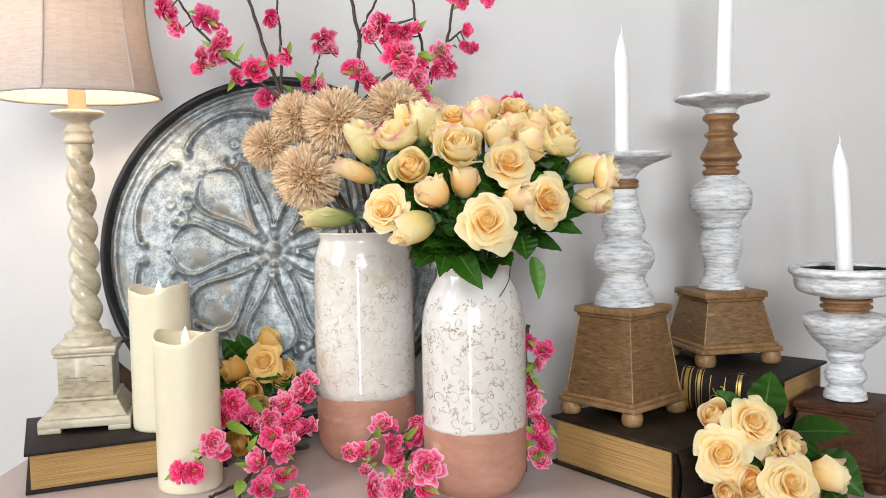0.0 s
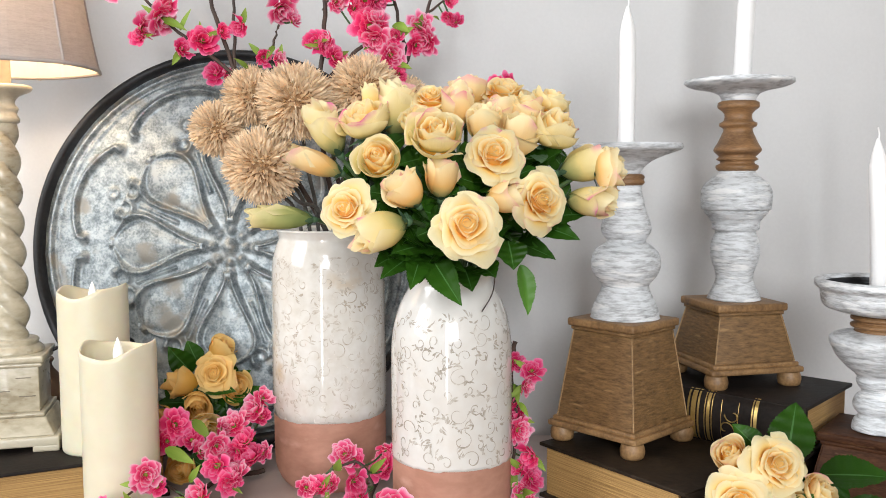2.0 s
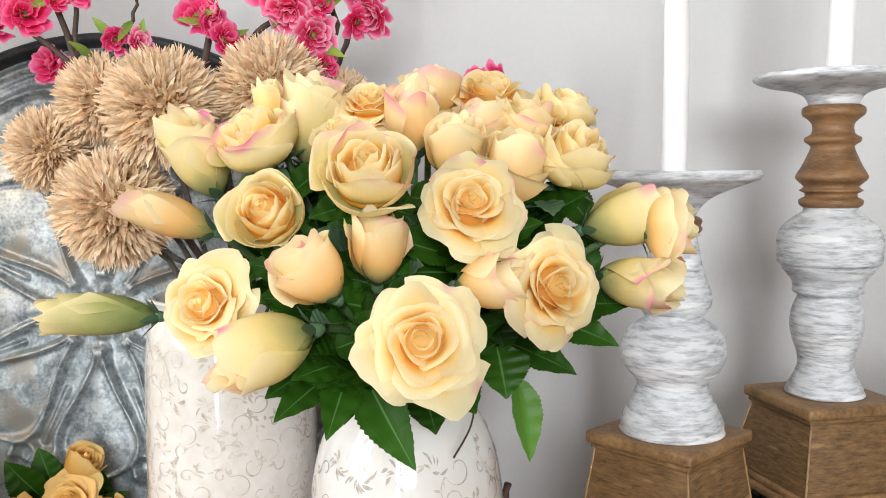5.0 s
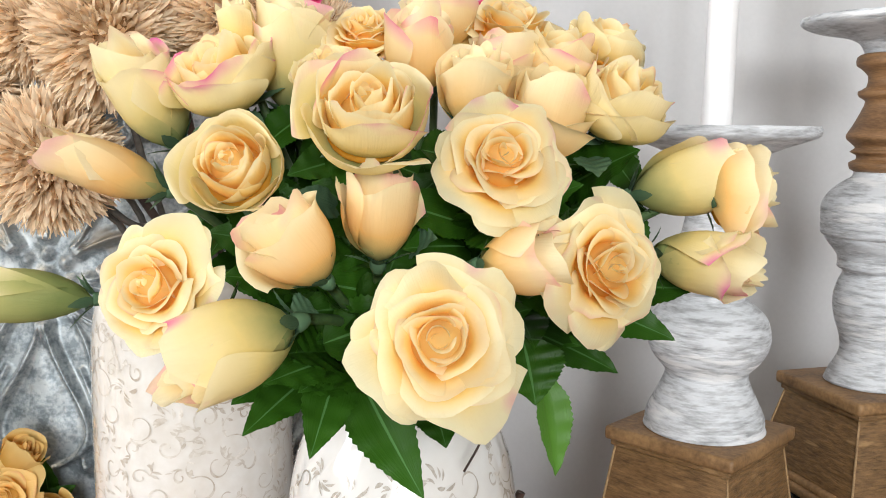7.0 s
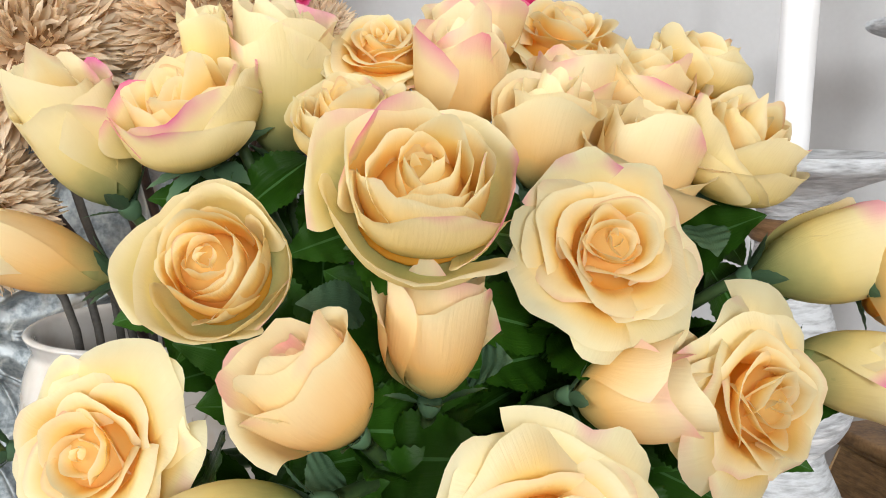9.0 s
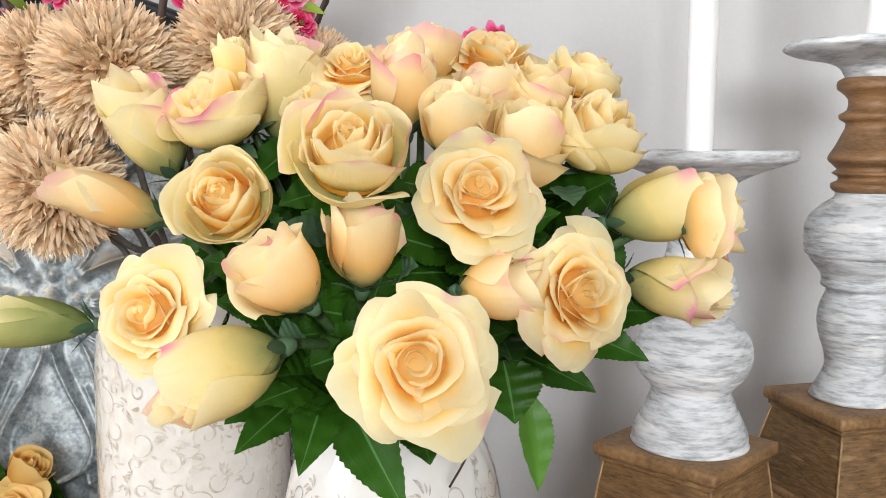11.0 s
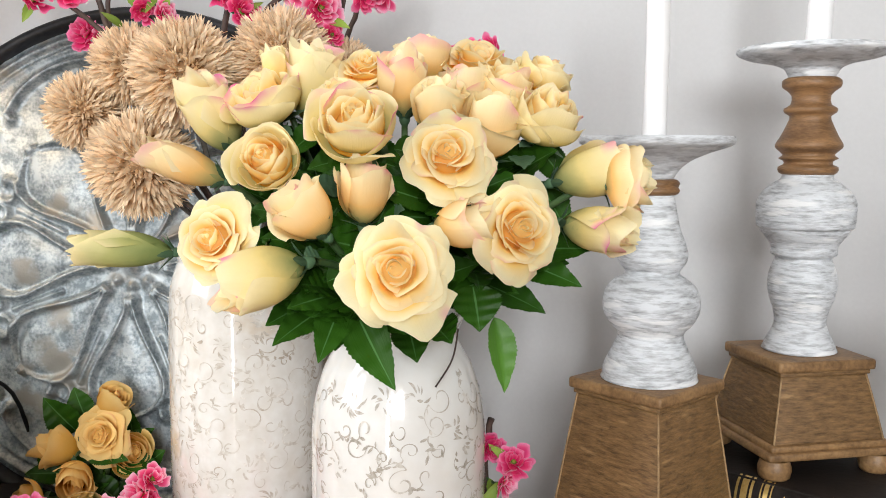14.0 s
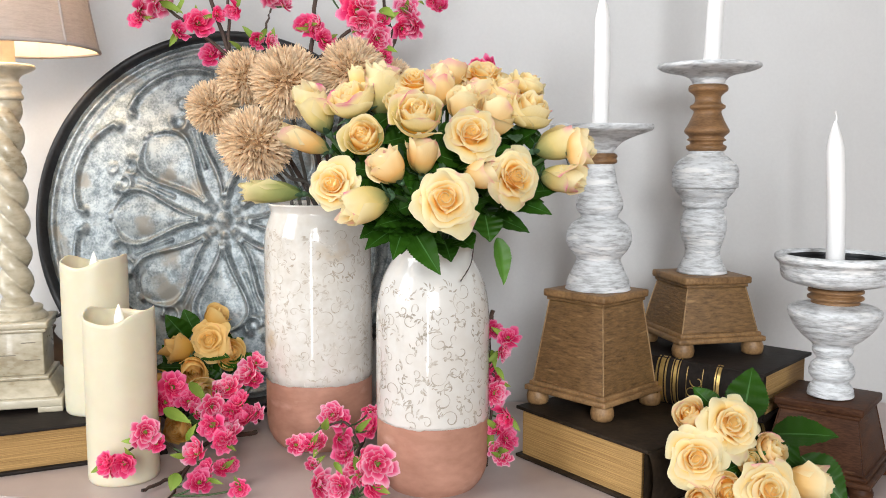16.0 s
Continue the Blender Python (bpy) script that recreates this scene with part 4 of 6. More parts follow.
# ---- flowers: kinds of petals and leaves ----
def petal(rnd, a, r1, H, W, close, curl, R, nx=17, ny=13, ruffle=0.03, back=0.0, roll=0.0, corner=0.34, narrow=0.10, slant=0.0, cup=1.1, ear=0.5):
    """One petal of a bloom whose axis is z, from its claw at the origin to its rim; v runs from claw to rim."""
    s = np.linspace(-1, 1, nx)[:, None]
    v = (np.linspace(0, 1, ny) ** 0.85)[None, :]
    f1, f2, f3, f4 = (rnd.uniform(0, 6.3) for _ in range(4))
    notch = rnd.uniform(-0.04, 0.08)
    point = rnd.uniform(-0.02, 0.06)
    top = 1 - corner * np.abs(s) ** 3.2 + slant * s + point * (1 - np.abs(s)) ** 2 - notch * np.exp(-((s - rnd.uniform(-0.4, 0.4)) / 0.15) ** 2) + ruffle * np.sin(4.2 * s + f1) + 0.35 * ruffle * np.sin(12 * s + f4)
    w = v * top
    rr = r1 * np.sin(np.clip(w * cup, 0, 1.0) * math.pi / 2) ** 0.75 * (1 - close * w ** 2.2)
    over = np.clip(w - 0.62, 0, None)
    rr = rr + curl * r1 * over ** 2 * 7
    z = H * w ** 1.2 - curl * H * over ** 2 * 5.0 - back * H * w ** 2
    wide = W * (0.30 + 0.70 * np.sin(math.pi * np.clip(w * 0.60 + 0.05, 0, 1)))
    rr = rr * (1 + 0.10 * s + ruffle * 1.4 * np.sin(5 * s + f2) * w) + 0.22 * curl * r1 * np.abs(s) ** 3 * w
    z = z + H * ruffle * 0.9 * np.sin(6 * s + f3) * w ** 3
    # fine crinkles that fan towards the rim
    rr = rr + ruffle * 0.20 * r1 * np.sin(15 * s + f4 + 1.5 * v) * v ** 2 + ruffle * 0.10 * r1 * np.sin(9 * v + 4 * s + f1)
    wide = wide * (1 - narrow * np.clip((v - 0.55) / 0.45, 0, 1) ** 2.5)
    # the rim rolls outwards, most at its two corners
    lip = np.clip((v - 0.66) / 0.34, 0, 1) ** 1.8 * (0.65 + 0.35 * np.sin(2.2 * s + f2))
    ears = np.abs(s) ** 3 * np.clip((v - 0.40) / 0.60, 0, 1) ** 1.5
    rr = rr + roll * (lip + ear * ears)
    z = z - roll * (0.75 * lip ** 1.4 + 1.2 * ear * ears)
    ang = a + s * wide
    sx, sy = rnd.uniform(-0.07, 0.07), rnd.uniform(-0.07, 0.07)
    pts = np.stack([rr * np.cos(ang) + sx * w, rr * np.sin(ang) + sy * w, np.broadcast_to(z, rr.shape)], -1) * R
    uv = np.stack([np.broadcast_to((s + 1) / 2, rr.shape), np.clip(np.broadcast_to(v, rr.shape), 0, 1)], -1)
    return pts.reshape(-1, 3), grid_faces(nx, ny), uv.reshape(-1, 2)


# per layer: petals, radius, height, half width, closing, curl
BLOOMS = {
    "full": [(2, 0.10, 0.70, 2.2, 0.30, 0.0), (2, 0.18, 0.77, 2.1, 0.20, 0.0), (2, 0.27, 0.81, 2.0, 0.10, 0.02), (3, 0.37, 0.82, 1.6, 0.05, 0.03), (3, 0.49, 0.78, 1.5, 0.0, 0.06), (3, 0.62, 0.70, 1.4, 0.0, 0.10), (4, 0.76, 0.58, 1.2, 0.0, 0.13), (4, 0.88, 0.45, 1.05, 0.0, 0.15), (5, 0.98, 0.30, 0.92, 0.0, 0.13)],
    "half": [(2, 0.11, 0.96, 2.3, 0.35, 0.0), (2, 0.19, 1.04, 2.2, 0.30, 0.0), (2, 0.28, 1.09, 2.2, 0.27, 0.0), (2, 0.38, 1.11, 2.1, 0.24, 0.01), (3, 0.50, 1.10, 1.8, 0.21, 0.01), (3, 0.65, 1.06, 1.7, 0.17, 0.02), (3, 0.81, 1.01, 1.6, 0.13, 0.02), (3, 0.93, 0.92, 1.55, 0.08, 0.025)],
    "bud": [(2, 0.26, 2.15, 2.4, 0.46, 0.0), (2, 0.46, 2.30, 2.3, 0.38, 0.0), (2, 0.66, 2.42, 2.2, 0.31, 0.0), (2, 0.85, 2.48, 2.15, 0.24, 0.01), (2, 1.00, 2.40, 2.05, 0.17, 0.03)],
}
GROW = {"full": 0.82, "half": 0.90, "bud": 0.95}
LIFT = {"full": 0.30, "half": 0.48, "bud": 1.12}


def leaf(base, tip, width, face, fold=0.25, droop=0.12, teeth=18):
    """A pointed saw-edged leaf from base to tip, whose upper side looks towards face."""
    base, tip, face = np.array(base, float), np.array(tip, float), np.array(face, float)
    ax = tip - base
    L = np.linalg.norm(ax)
    ax /= L
    side = np.cross(ax, face)
    side /= np.linalg.norm(side)
    up = np.cross(side, ax)
    n, m = teeth * 2 + 1, 7
    t = np.linspace(0, 1, n)
    w = width / 2 * np.sin(math.pi * t ** 0.78) ** 0.85 * (1 - 0.25 * t)
    saw = 1 + 0.04 * np.where(np.arange(n) % 2 == 0, -1, 1) * (t > 0.08) * (t < 0.96)
    s = np.linspace(-1, 1, m)
    edge = np.where(np.abs(s)[None, :] > 0.99, saw[:, None], 1.0)
    across = w[:, None] * s[None, :] * edge
    lift = fold * np.abs(across) + 0.02 * width * np.sin(t * 30)[:, None] * np.abs(s)[None, :]
    sag = -droop * L * (t ** 2 - t * 0.6)
    pts = base + ax * (t * L)[:, None, None] + side * across[..., None] + up * (lift + sag[:, None])[..., None]
    uv = np.stack([np.broadcast_to((s + 1) / 2, across.shape), np.broadcast_to(0.25 + t[:, None] * 0.6, across.shape)], -1)
    return pts.reshape(-1, 3), grid_faces(n, m), uv.reshape(-1, 2)


SKINS = {
    "cream": (PETAL_HEART, PETAL_CREAM, PETAL_OUTER),
    "green": (PETAL_HEART, PETAL_CREAM, PETAL_GREEN),
    "sage": (PETAL_CREAM, PETAL_GREEN, PETAL_SAGE),
    "peach": (PETAL_HEART, PETAL_PEACH, PETAL_PEACH),
    "orange": (PETAL_ORANGE, PETAL_ORANGE, PETAL_ORANGE),
}


def rose(at, R, kind, aim, skin="cream", root=None, seed=0, label="", group="roses in the white vase", stem_by=None, sepals=5, stretch=1.0):
    """A cloth rose: at is the middle of its head, R its radius, aim the way it faces, root the other end of its stem."""
    rnd = random.Random(seed * 7 + 11)
    aim = np.array(aim, float)
    aim /= np.linalg.norm(aim)
    at = np.array(at, float)
    R = R * GROW[kind]
    low = at - aim * R * LIFT[kind]
    ob = thing("rose", tuple(low), label, "rose", group)
    M = frame_of(aim, rnd.uniform(0, 6.28))
    heart, body, outer = SKINS[skin]
    layers = BLOOMS[kind]
    for k, (n, r1, H, W, close, curl) in enumerate(layers):
        mat = heart if k < 5 and kind != "bud" else outer if k >= len(layers) - (1 if kind == "full" else 2) else body
        turn = rnd.uniform(0, 6.28)
        for i in range(n):
            a = turn + 2 * math.pi * i / n + rnd.uniform(-0.22, 0.22)
            g = petal(rnd, a, r1 * rnd.uniform(0.88, 1.10), H * stretch * rnd.uniform(0.90, 1.08), W * rnd.uniform(0.9, 1.1), close + (min(0.30, 0.7 * max(stretch - 0.95, 0)) if kind == "bud" else 0), curl * rnd.uniform(0.6, 2.0), R, ruffle=0.026 + 0.030 * k / len(layers), roll=(0.02 if k == 0 else 0.06 + 0.022 * k if kind == "full" else 0.025 + 0.008 * k if kind == "half" else 0.06 * k) * rnd.uniform(0.4, 1.6), ear=0.5 if kind == "full" else 0.2 if kind == "half" else 0.25, back=rnd.uniform(0, 0.10) if k >= len(layers) - 1 else 0, **({"corner": 0.20, "narrow": 0.0, "slant": rnd.choice((-1, 1)) * rnd.uniform(0.03, 0.12), "cup": 1.30} if kind == "bud" else {"slant": rnd.uniform(-0.06, 0.06), "cup": 1.15 if kind == "full" else 1.45}))
            part("petal", (g[0] @ M.T + low, g[1], g[2]), mat, ob)
    # a core added inside the petals: shallower gaps, so less shade between them
    tall = stretch * {"full": 0.66, "half": 0.98, "bud": 1.9}[kind]
    v, f = lathe(smooth_profile([(0.0, 0.0), (0.30, 0.08), (0.62, 0.20), (0.56, 0.34), (0.42, 0.62), (0.26, 0.80), (0.12, 0.87), (0.0, 0.88)], 3), (0, 0, 0), 18)
    v *= (1.0 if kind != "bud" else 0.72, 1.0 if kind != "bud" else 0.72, tall)
    part("heart", (v * R @ M.T + low, f, np.stack([np.full(len(v), 0.5), (0.0 if kind == "bud" else 0.25) + 0.5 * v[:, 2] / tall], -1)), outer if kind == "bud" else heart, ob, "" if kind == "bud" else "added apricot core that brightens the petal gaps")
    cup = smooth_profile([(0.0, -0.30), (0.10, -0.30), (0.19, -0.16), (0.21, -0.02), (0.14, 0.03), (0.0, 0.03)], 3)
    v, f = lathe(cup, (0, 0, 0), 14, scale=R)
    calyx = part("calyx", (v @ M.T + low, f, np.full((len(v), 2), 0.5)), SEPAL_GREEN, ob, "green calyx")
    for i in range(sepals):
        a = 2 * math.pi * i / sepals + rnd.uniform(-0.2, 0.2)
        out = np.array([math.cos(a), math.sin(a), 0])
        spread = rnd.uniform(0.5, 1.0) if kind != "bud" else rnd.uniform(0.72, 0.95)
        b, t = out * 0.16 + (0, 0, -0.06), out * spread * 1.0 + (0, 0, rnd.uniform(-0.30, 0.25) if kind != "bud" else rnd.uniform(0.2, 0.75))
        g = leaf(b * R, t * R, 0.36 * R, out * 0.4 + (0, 0, 1), 0.2, 0.1, 5)
        part("sepal", (g[0] @ M.T + low, g[1], g[2]), SEPAL_GREEN, calyx)
    if root is not None:
        root = np.array(root, float)
        mids = [low - aim * R * 0.25, low - aim * R * 0.9 + (root - low) * 0.08, low * 0.35 + root * 0.65, root]
        if stem_by is not None:
            mids = [low - aim * R * 0.25, (low - aim * R * 0.9) * 0.75 + np.array(stem_by) * 0.25, stem_by, root]
        part("stem", tube(bend(mids, 5), 0.0021), STEM_GREEN, ob, "green stem")
    return ob


def leaf_on(ob, base, tip, width, face, mat=None, fold=0.25, droop=0.12):
    return part("leaf", leaf(base, tip, width, face, fold, droop), mat or LEAF_DARK, ob, "saw-edged green leaf")


# ---- pink blossom twigs ----
def blossom_mesh(seed, n_layers, mat):
    rnd = random.Random(seed)
    geos = []
    for k, (n, r1, H, W, curl) in enumerate([(5, 0.30, 0.62, 0.85, 0.0), (6, 0.55, 0.62, 0.74, 0.04), (6, 0.80, 0.50, 0.64, 0.08), (6, 1.00, 0.28, 0.58, 0.10)][:n_layers]):
        turn = rnd.uniform(0, 6.28)
        for i in range(n):
            a = turn + 2 * math.pi * i / n + rnd.uniform(-0.25, 0.25)
            geos.append(petal(rnd, a, r1 * rnd.uniform(0.8, 1.12), H * rnd.uniform(0.75, 1.15), W * rnd.uniform(0.85, 1.1), 0.05, curl * rnd.uniform(0, 2), 1.0, 9, 7, ruffle=0.05, corner=0.52, narrow=0.0, roll=rnd.uniform(0.0, 0.08), ear=0.2))
    v, f, uv = merge(*geos)
    me = bpy.data.meshes.new("blossom")
    me.from_pydata(v.tolist(), [], f)
    layer = me.uv_layers.new(name="uv")
    index = np.empty(len(me.loops), int)
    me.loops.foreach_get("vertex_index", index)
    layer.data.foreach_set("uv", uv[index].ravel())
    me.polygons.foreach_set("use_smooth", [True] * len(me.polygons))
    me.materials.append(mat)
    me.update()
    return me


BLOSSOM_MESHES = [blossom_mesh(21, 4, PINK_PALE), blossom_mesh(22, 4, PINK_DEEP), blossom_mesh(23, 4, PINK_DEEP), blossom_mesh(24, 3, PINK_PALE), blossom_mesh(25, 4, PINK_DEEP), blossom_mesh(26, 3, PINK_DEEP)]


def calyx_mesh():
    v, f = lathe([(0, -0.28), (0.14, -0.22), (0.24, -0.05), (0.18, 0.10), (0, 0.10)], (0, 0, 0), 10)
    me = bpy.data.meshes.new("calyx")
    me.from_pydata(v.tolist(), [], f)
    me.polygons.foreach_set("use_smooth", [True] * len(me.polygons))
    me.uv_layers.new(name="uv")
    me.materials.append(LEAF_LIME)
    return me


CALYX_MESH = calyx_mesh()


def blossom_twig(label, wood, blooms, leaves=(), group="pink blossom twigs", seed=0, eye=(0.03, 0.4, 0.37)):
    """wood: lines with a thickness; blooms: (x, y, z, radius); each bloom turns outwards, roughly towards eye."""
    rnd = random.Random(seed + 100)
    start = np.array(wood[0][1][0], float)
    ob = thing("blossom_twig", tuple(start), label, "flowering twig", group)
    for thick, line in wood:
        pts = bend(line, 5)
        pts = pts + np.array([[rnd.uniform(-1, 1) * 0.0012 for _ in range(3)] for _ in pts]) * (np.arange(len(pts)) > 0)[:, None]
        part("twig", tube(pts, np.linspace(thick, thick * 0.6, len(pts)), 6), BARK, ob, "dark brown twig")
    ends = np.concatenate([bend(line, 5) for _, line in wood])
    for x, y, z, r in blooms:
        c = np.array((x, y, z))
        view = np.array(eye) - c
        view /= np.linalg.norm(view)
        aim = view * 0.9 + np.array((rnd.uniform(-0.9, 0.9), rnd.uniform(-0.3, 0.3), rnd.uniform(-0.5, 0.8)))
        aim /= np.linalg.norm(aim)
        M = Matrix(frame_of(aim, rnd.uniform(0, 6.28)).tolist()).to_4x4()
        bl = link_mesh("blossom", rnd.choice(BLOSSOM_MESHES), PINK_DEEP, ob)
        bl.matrix_basis = Matrix.Translation(Vector((c - aim * r * 0.25 - start).tolist())) @ M @ Matrix.Scale(r, 4)
        near = ends[np.argmin(np.linalg.norm(ends - c, axis=1))]
        under = c - aim * r * 0.3
        if np.linalg.norm(near - under) > 0.003:
            part("stalk", tube(bend([near, (near + under) / 2 + (0, 0, -0.003), under], 3), 0.0011, 5), STEM_GREEN, ob, "thin green stalk")
        link_mesh("calyx", CALYX_MESH, LEAF_LIME, bl, "lime-green calyx")
        if rnd.random() < 0.45:
            way = np.array((rnd.uniform(-1, 1), rnd.uniform(-0.6, 0.2), rnd.uniform(-0.7, 0.7)))
            way /= np.linalg.norm(way)
            tip = under + way * rnd.uniform(0.016, 0.024)
            tip[2] = max(tip[2], 0.004)
            part("leaf", leaf(under, tip, rnd.uniform(0.005, 0.009), view, 0.3, 0.15, 5), LEAF_LIME, ob, "small lime-green leaf")
    for b, t, w in leaves:
        part("leaf", leaf(b, t, w * 0.72, (0.2, -1, 0.6), 0.3, 0.15, 6), LEAF_LIME, ob, "small lime-green leaf")
    return ob


# ---- straw-coloured pompom flowers ----
def pompom(at, R, root, mouth, seed, label):
    rnd = random.Random(seed)
    at = np.array(at, float)
    ob = thing("pompom_flower", tuple(at), label, "dried flower", "straw-coloured pompom flowers")
    n = 2100
    verts, faces = [], []
    for i in range(n):
        zz = 1 - 2 * (i + 0.5) / n
        ph = i * 2.39996 + rnd.uniform(-0.1, 0.1)
        d = np.array([math.sqrt(1 - zz * zz) * math.cos(ph), math.sqrt(1 - zz * zz) * math.sin(ph), zz])
        d += np.array([rnd.uniform(-0.16, 0.16) for _ in range(3)])
        d /= np.linalg.norm(d)
        ref = np.array([rnd.uniform(-1, 1) for _ in range(3)])
        side = np.cross(d, ref)
        side /= np.linalg.norm(side)
        up = np.cross(side, d)
        L = R * rnd.uniform(0.84, 1.08)
        w = R * rnd.uniform(0.024, 0.044)
        bow = R * rnd.uniform(-0.14, 0.14)
        k = len(verts)
        for t, ww, lift in ((0.60, 0.55, 0.0), (0.76, 1.0, 0.25), (0.90, 1.0, 0.6), (1.0, 0.15, 1.0)):
            c = d * L * t + up * bow * lift * t
            verts += [c - side * w * ww + up * w * 0.35 * ww, c - up * w * 0.15, c + side * w * ww + up * w * 0.35 * ww]
        for q in range(3):
            b = k + q * 3
            faces += [(b, b + 3, b + 4, b + 1), (b + 1, b + 4, b + 5, b + 2)]
    tagged(part("floret_mass", (np.array(verts) + at, faces), POMPOM, ob, "dense straw-coloured florets"), kind="stuff")
    bm = bmesh.new()
    bmesh.ops.create_icosphere(bm, subdivisions=2, radius=R * 0.70)
    core = ([tuple(np.array(v.co[:]) + at) for v in bm.verts], [tuple(v.index for v in f.verts) for f in bm.faces])
    bm.free()
    part("core", core, POMPOM_CORE, ob)
    root = np.array(root, float)
    part("stem", tube(bend([at, at * 0.45 + np.array(mouth) * 0.55, mouth, root], 6), 0.0022), DRY_STEM, ob, "thin grey stem")


# ---- the bouquet of yellow roses in the white vase ----
BOUQUET = np.array((0.042, 1.262, 0.262))


def bouquet_rose(at, R, kind, skin="cream", aim=None, label="", seed=0, stretch=1.0):
    out_from = np.array(at) - BOUQUET if aim is None else np.array(aim, float)
    root = (0.040 + 0.25 * (at[0] - 0.04), 1.281 + 0.18 * (at[1] - 1.25), 0.10)
    way = np.array((at[0] - 0.04, at[1] - 1.281))
    way = way / np.linalg.norm(way) * 0.028 * (0.5 + 0.5 * (seed % 3) / 2)
    return rose(at, R, kind, out_from, skin, root, seed, label, stem_by=(0.039 + way[0], 1.281 + way[1], 0.268), stretch=stretch)



rose_a = bouquet_rose((0.0510, 1.1200, 0.3180), 0.0268, "full", "cream", aim=(0.02, -0.92, 0.22), seed=1, label="largest open pale yellow rose with ruffled petals")
rose_b = bouquet_rose((0.0755, 1.162, 0.3770), 0.0246, "full", "cream", aim=(0.05, -0.80, 0.42), seed=2, label="open pale yellow rose with added apricot core that brightens the petal gaps")
rose_c = bouquet_rose((0.1145, 1.156, 0.3370), 0.0258, "full", "cream", aim=(0.35, -0.85, 0.12), stretch=1.1, seed=3, label="open pale yellow rose with drooping outer petals")
rose_d = bouquet_rose((-0.0504, 1.150, 0.3300), 0.0233, "full", "cream", aim=(-0.3, -0.9, 0.3), stretch=1.1, seed=4, label="open yellow rose with deep golden heart")
rose_e = bouquet_rose((0.0262, 1.154, 0.3905), 0.0272, "half", "green", aim=(0.02, -0.66, 0.66), stretch=1.10, seed=35, label="half-open cream rose with blush-tipped outer petals")
rose_f = bouquet_rose((-0.0235, 1.162, 0.3722), 0.0226, "half", "green", aim=(-0.12, -0.84, 0.42), stretch=1.05, seed=6, label="half-open cream rose with a magenta-tipped petal")
rose_g = bouquet_rose((0.0302, 1.158, 0.3555), 0.0164, "bud", "peach", aim=(0.05, -0.15, 1), stretch=0.95, seed=7, label="peach rosebud with pale rim")
rose_h = bouquet_rose((0.0005, 1.145, 0.3452), 0.0160, "bud", "peach", aim=(-0.55, -0.38, 0.70), stretch=0.92, seed=38, label="peach rosebud opening sideways")
rose_i = bouquet_rose((-0.0163, 1.1310, 0.3142), 0.0188, "bud", "green", aim=(-0.85, -0.45, -0.25), stretch=1.1, seed=9, label="drooping green-tinged yellow rosebud")
rose_j = bouquet_rose((-0.0773, 1.2105, 0.3664), 0.0158, "bud", "peach", aim=(-0.85, -0.3, 0.35), stretch=1.45, seed=10, label="peach rosebud leaning outwards")
rose_k = bouquet_rose((-0.0985, 1.1780, 0.3209), 0.0145, "bud", "sage", aim=(-1, -0.25, 0.08), stretch=1.65, seed=11, label="green closed rosebud hanging over the taller vase")
rose_l = bouquet_rose((-0.0785, 1.255, 0.3964), 0.0200, "bud", "green", aim=(-0.45, -0.2, 0.8), stretch=1.15, seed=12, label="yellow green rosebud standing upright")
rose_m = bouquet_rose((-0.0403, 1.235, 0.4060), 0.0285, "half", "green", aim=(-0.28, -0.45, 0.85), stretch=1.15, seed=13, label="half-open cream rose with curled outer petals")
rose_n = bouquet_rose((-0.0145, 1.2610, 0.4170), 0.0228, "bud", "green", aim=(-0.05, -0.12, 1), stretch=1.05, seed=14, label="broad pale yellow rosebud standing tall")
rose_o = bouquet_rose((0.0217, 1.250, 0.4304), 0.0232, "full", "cream", aim=(-0.1, -0.55, 0.8), stretch=1.1, seed=15, label="open cream rose at the back")
rose_p = bouquet_rose((0.0463, 1.235, 0.4186), 0.0180, "bud", "peach", aim=(0.0, -0.2, 1), seed=16, label="slim closed peach rosebud with pale rim")
rose_q = bouquet_rose((0.0685, 1.215, 0.4035), 0.0164, "bud", "peach", aim=(0.14, -0.30, 1), seed=17, label="slim rosebud with a pink rim")
rose_r = bouquet_rose((0.0552, 1.275, 0.4407), 0.0177, "bud", "peach", aim=(0.05, -0.2, 1), stretch=0.8, seed=18, label="rosebud with a pink tip at the back")
rose_s = bouquet_rose((0.0925, 1.285, 0.4369), 0.0333, "full", "cream", aim=(0.1, -0.45, 0.9), seed=19, label="open cream rose at the top of the bouquet")
rose_t = bouquet_rose((0.0842, 1.245, 0.4160), 0.0194, "bud", "peach", aim=(0.15, -0.25, 1), stretch=0.8, seed=20, label="rounded closed peach rosebud among the roses")
rose_u = bouquet_rose((0.0999, 1.212, 0.3939), 0.0218, "bud", "peach", aim=(0.25, -0.35, 0.9), stretch=0.8, seed=21, label="rounded peach rosebud with a pink rim")
rose_v = bouquet_rose((0.1091, 1.245, 0.4176), 0.0245, "half", "peach", aim=(0.2, -0.3, 0.95), stretch=1.12, seed=22, label="half-open peach rose among the buds")
rose_w = bouquet_rose((0.1312, 1.220, 0.3960), 0.0276, "half", "green", aim=(0.30, -0.46, 0.80), stretch=1.15, seed=23, label="half-open rose with green outer petals")
rose_x = bouquet_rose((0.1335, 1.255, 0.4247), 0.0215, "half", "cream", aim=(0.3, -0.2, 0.95), stretch=1.12, seed=24, label="small cream rose at the back")
rose_y = bouquet_rose((0.1534, 1.205, 0.3657), 0.0168, "bud", "green", aim=(0.9, -0.3, 0.3), stretch=1.25, seed=25, label="green-tinged rosebud leaning outwards")
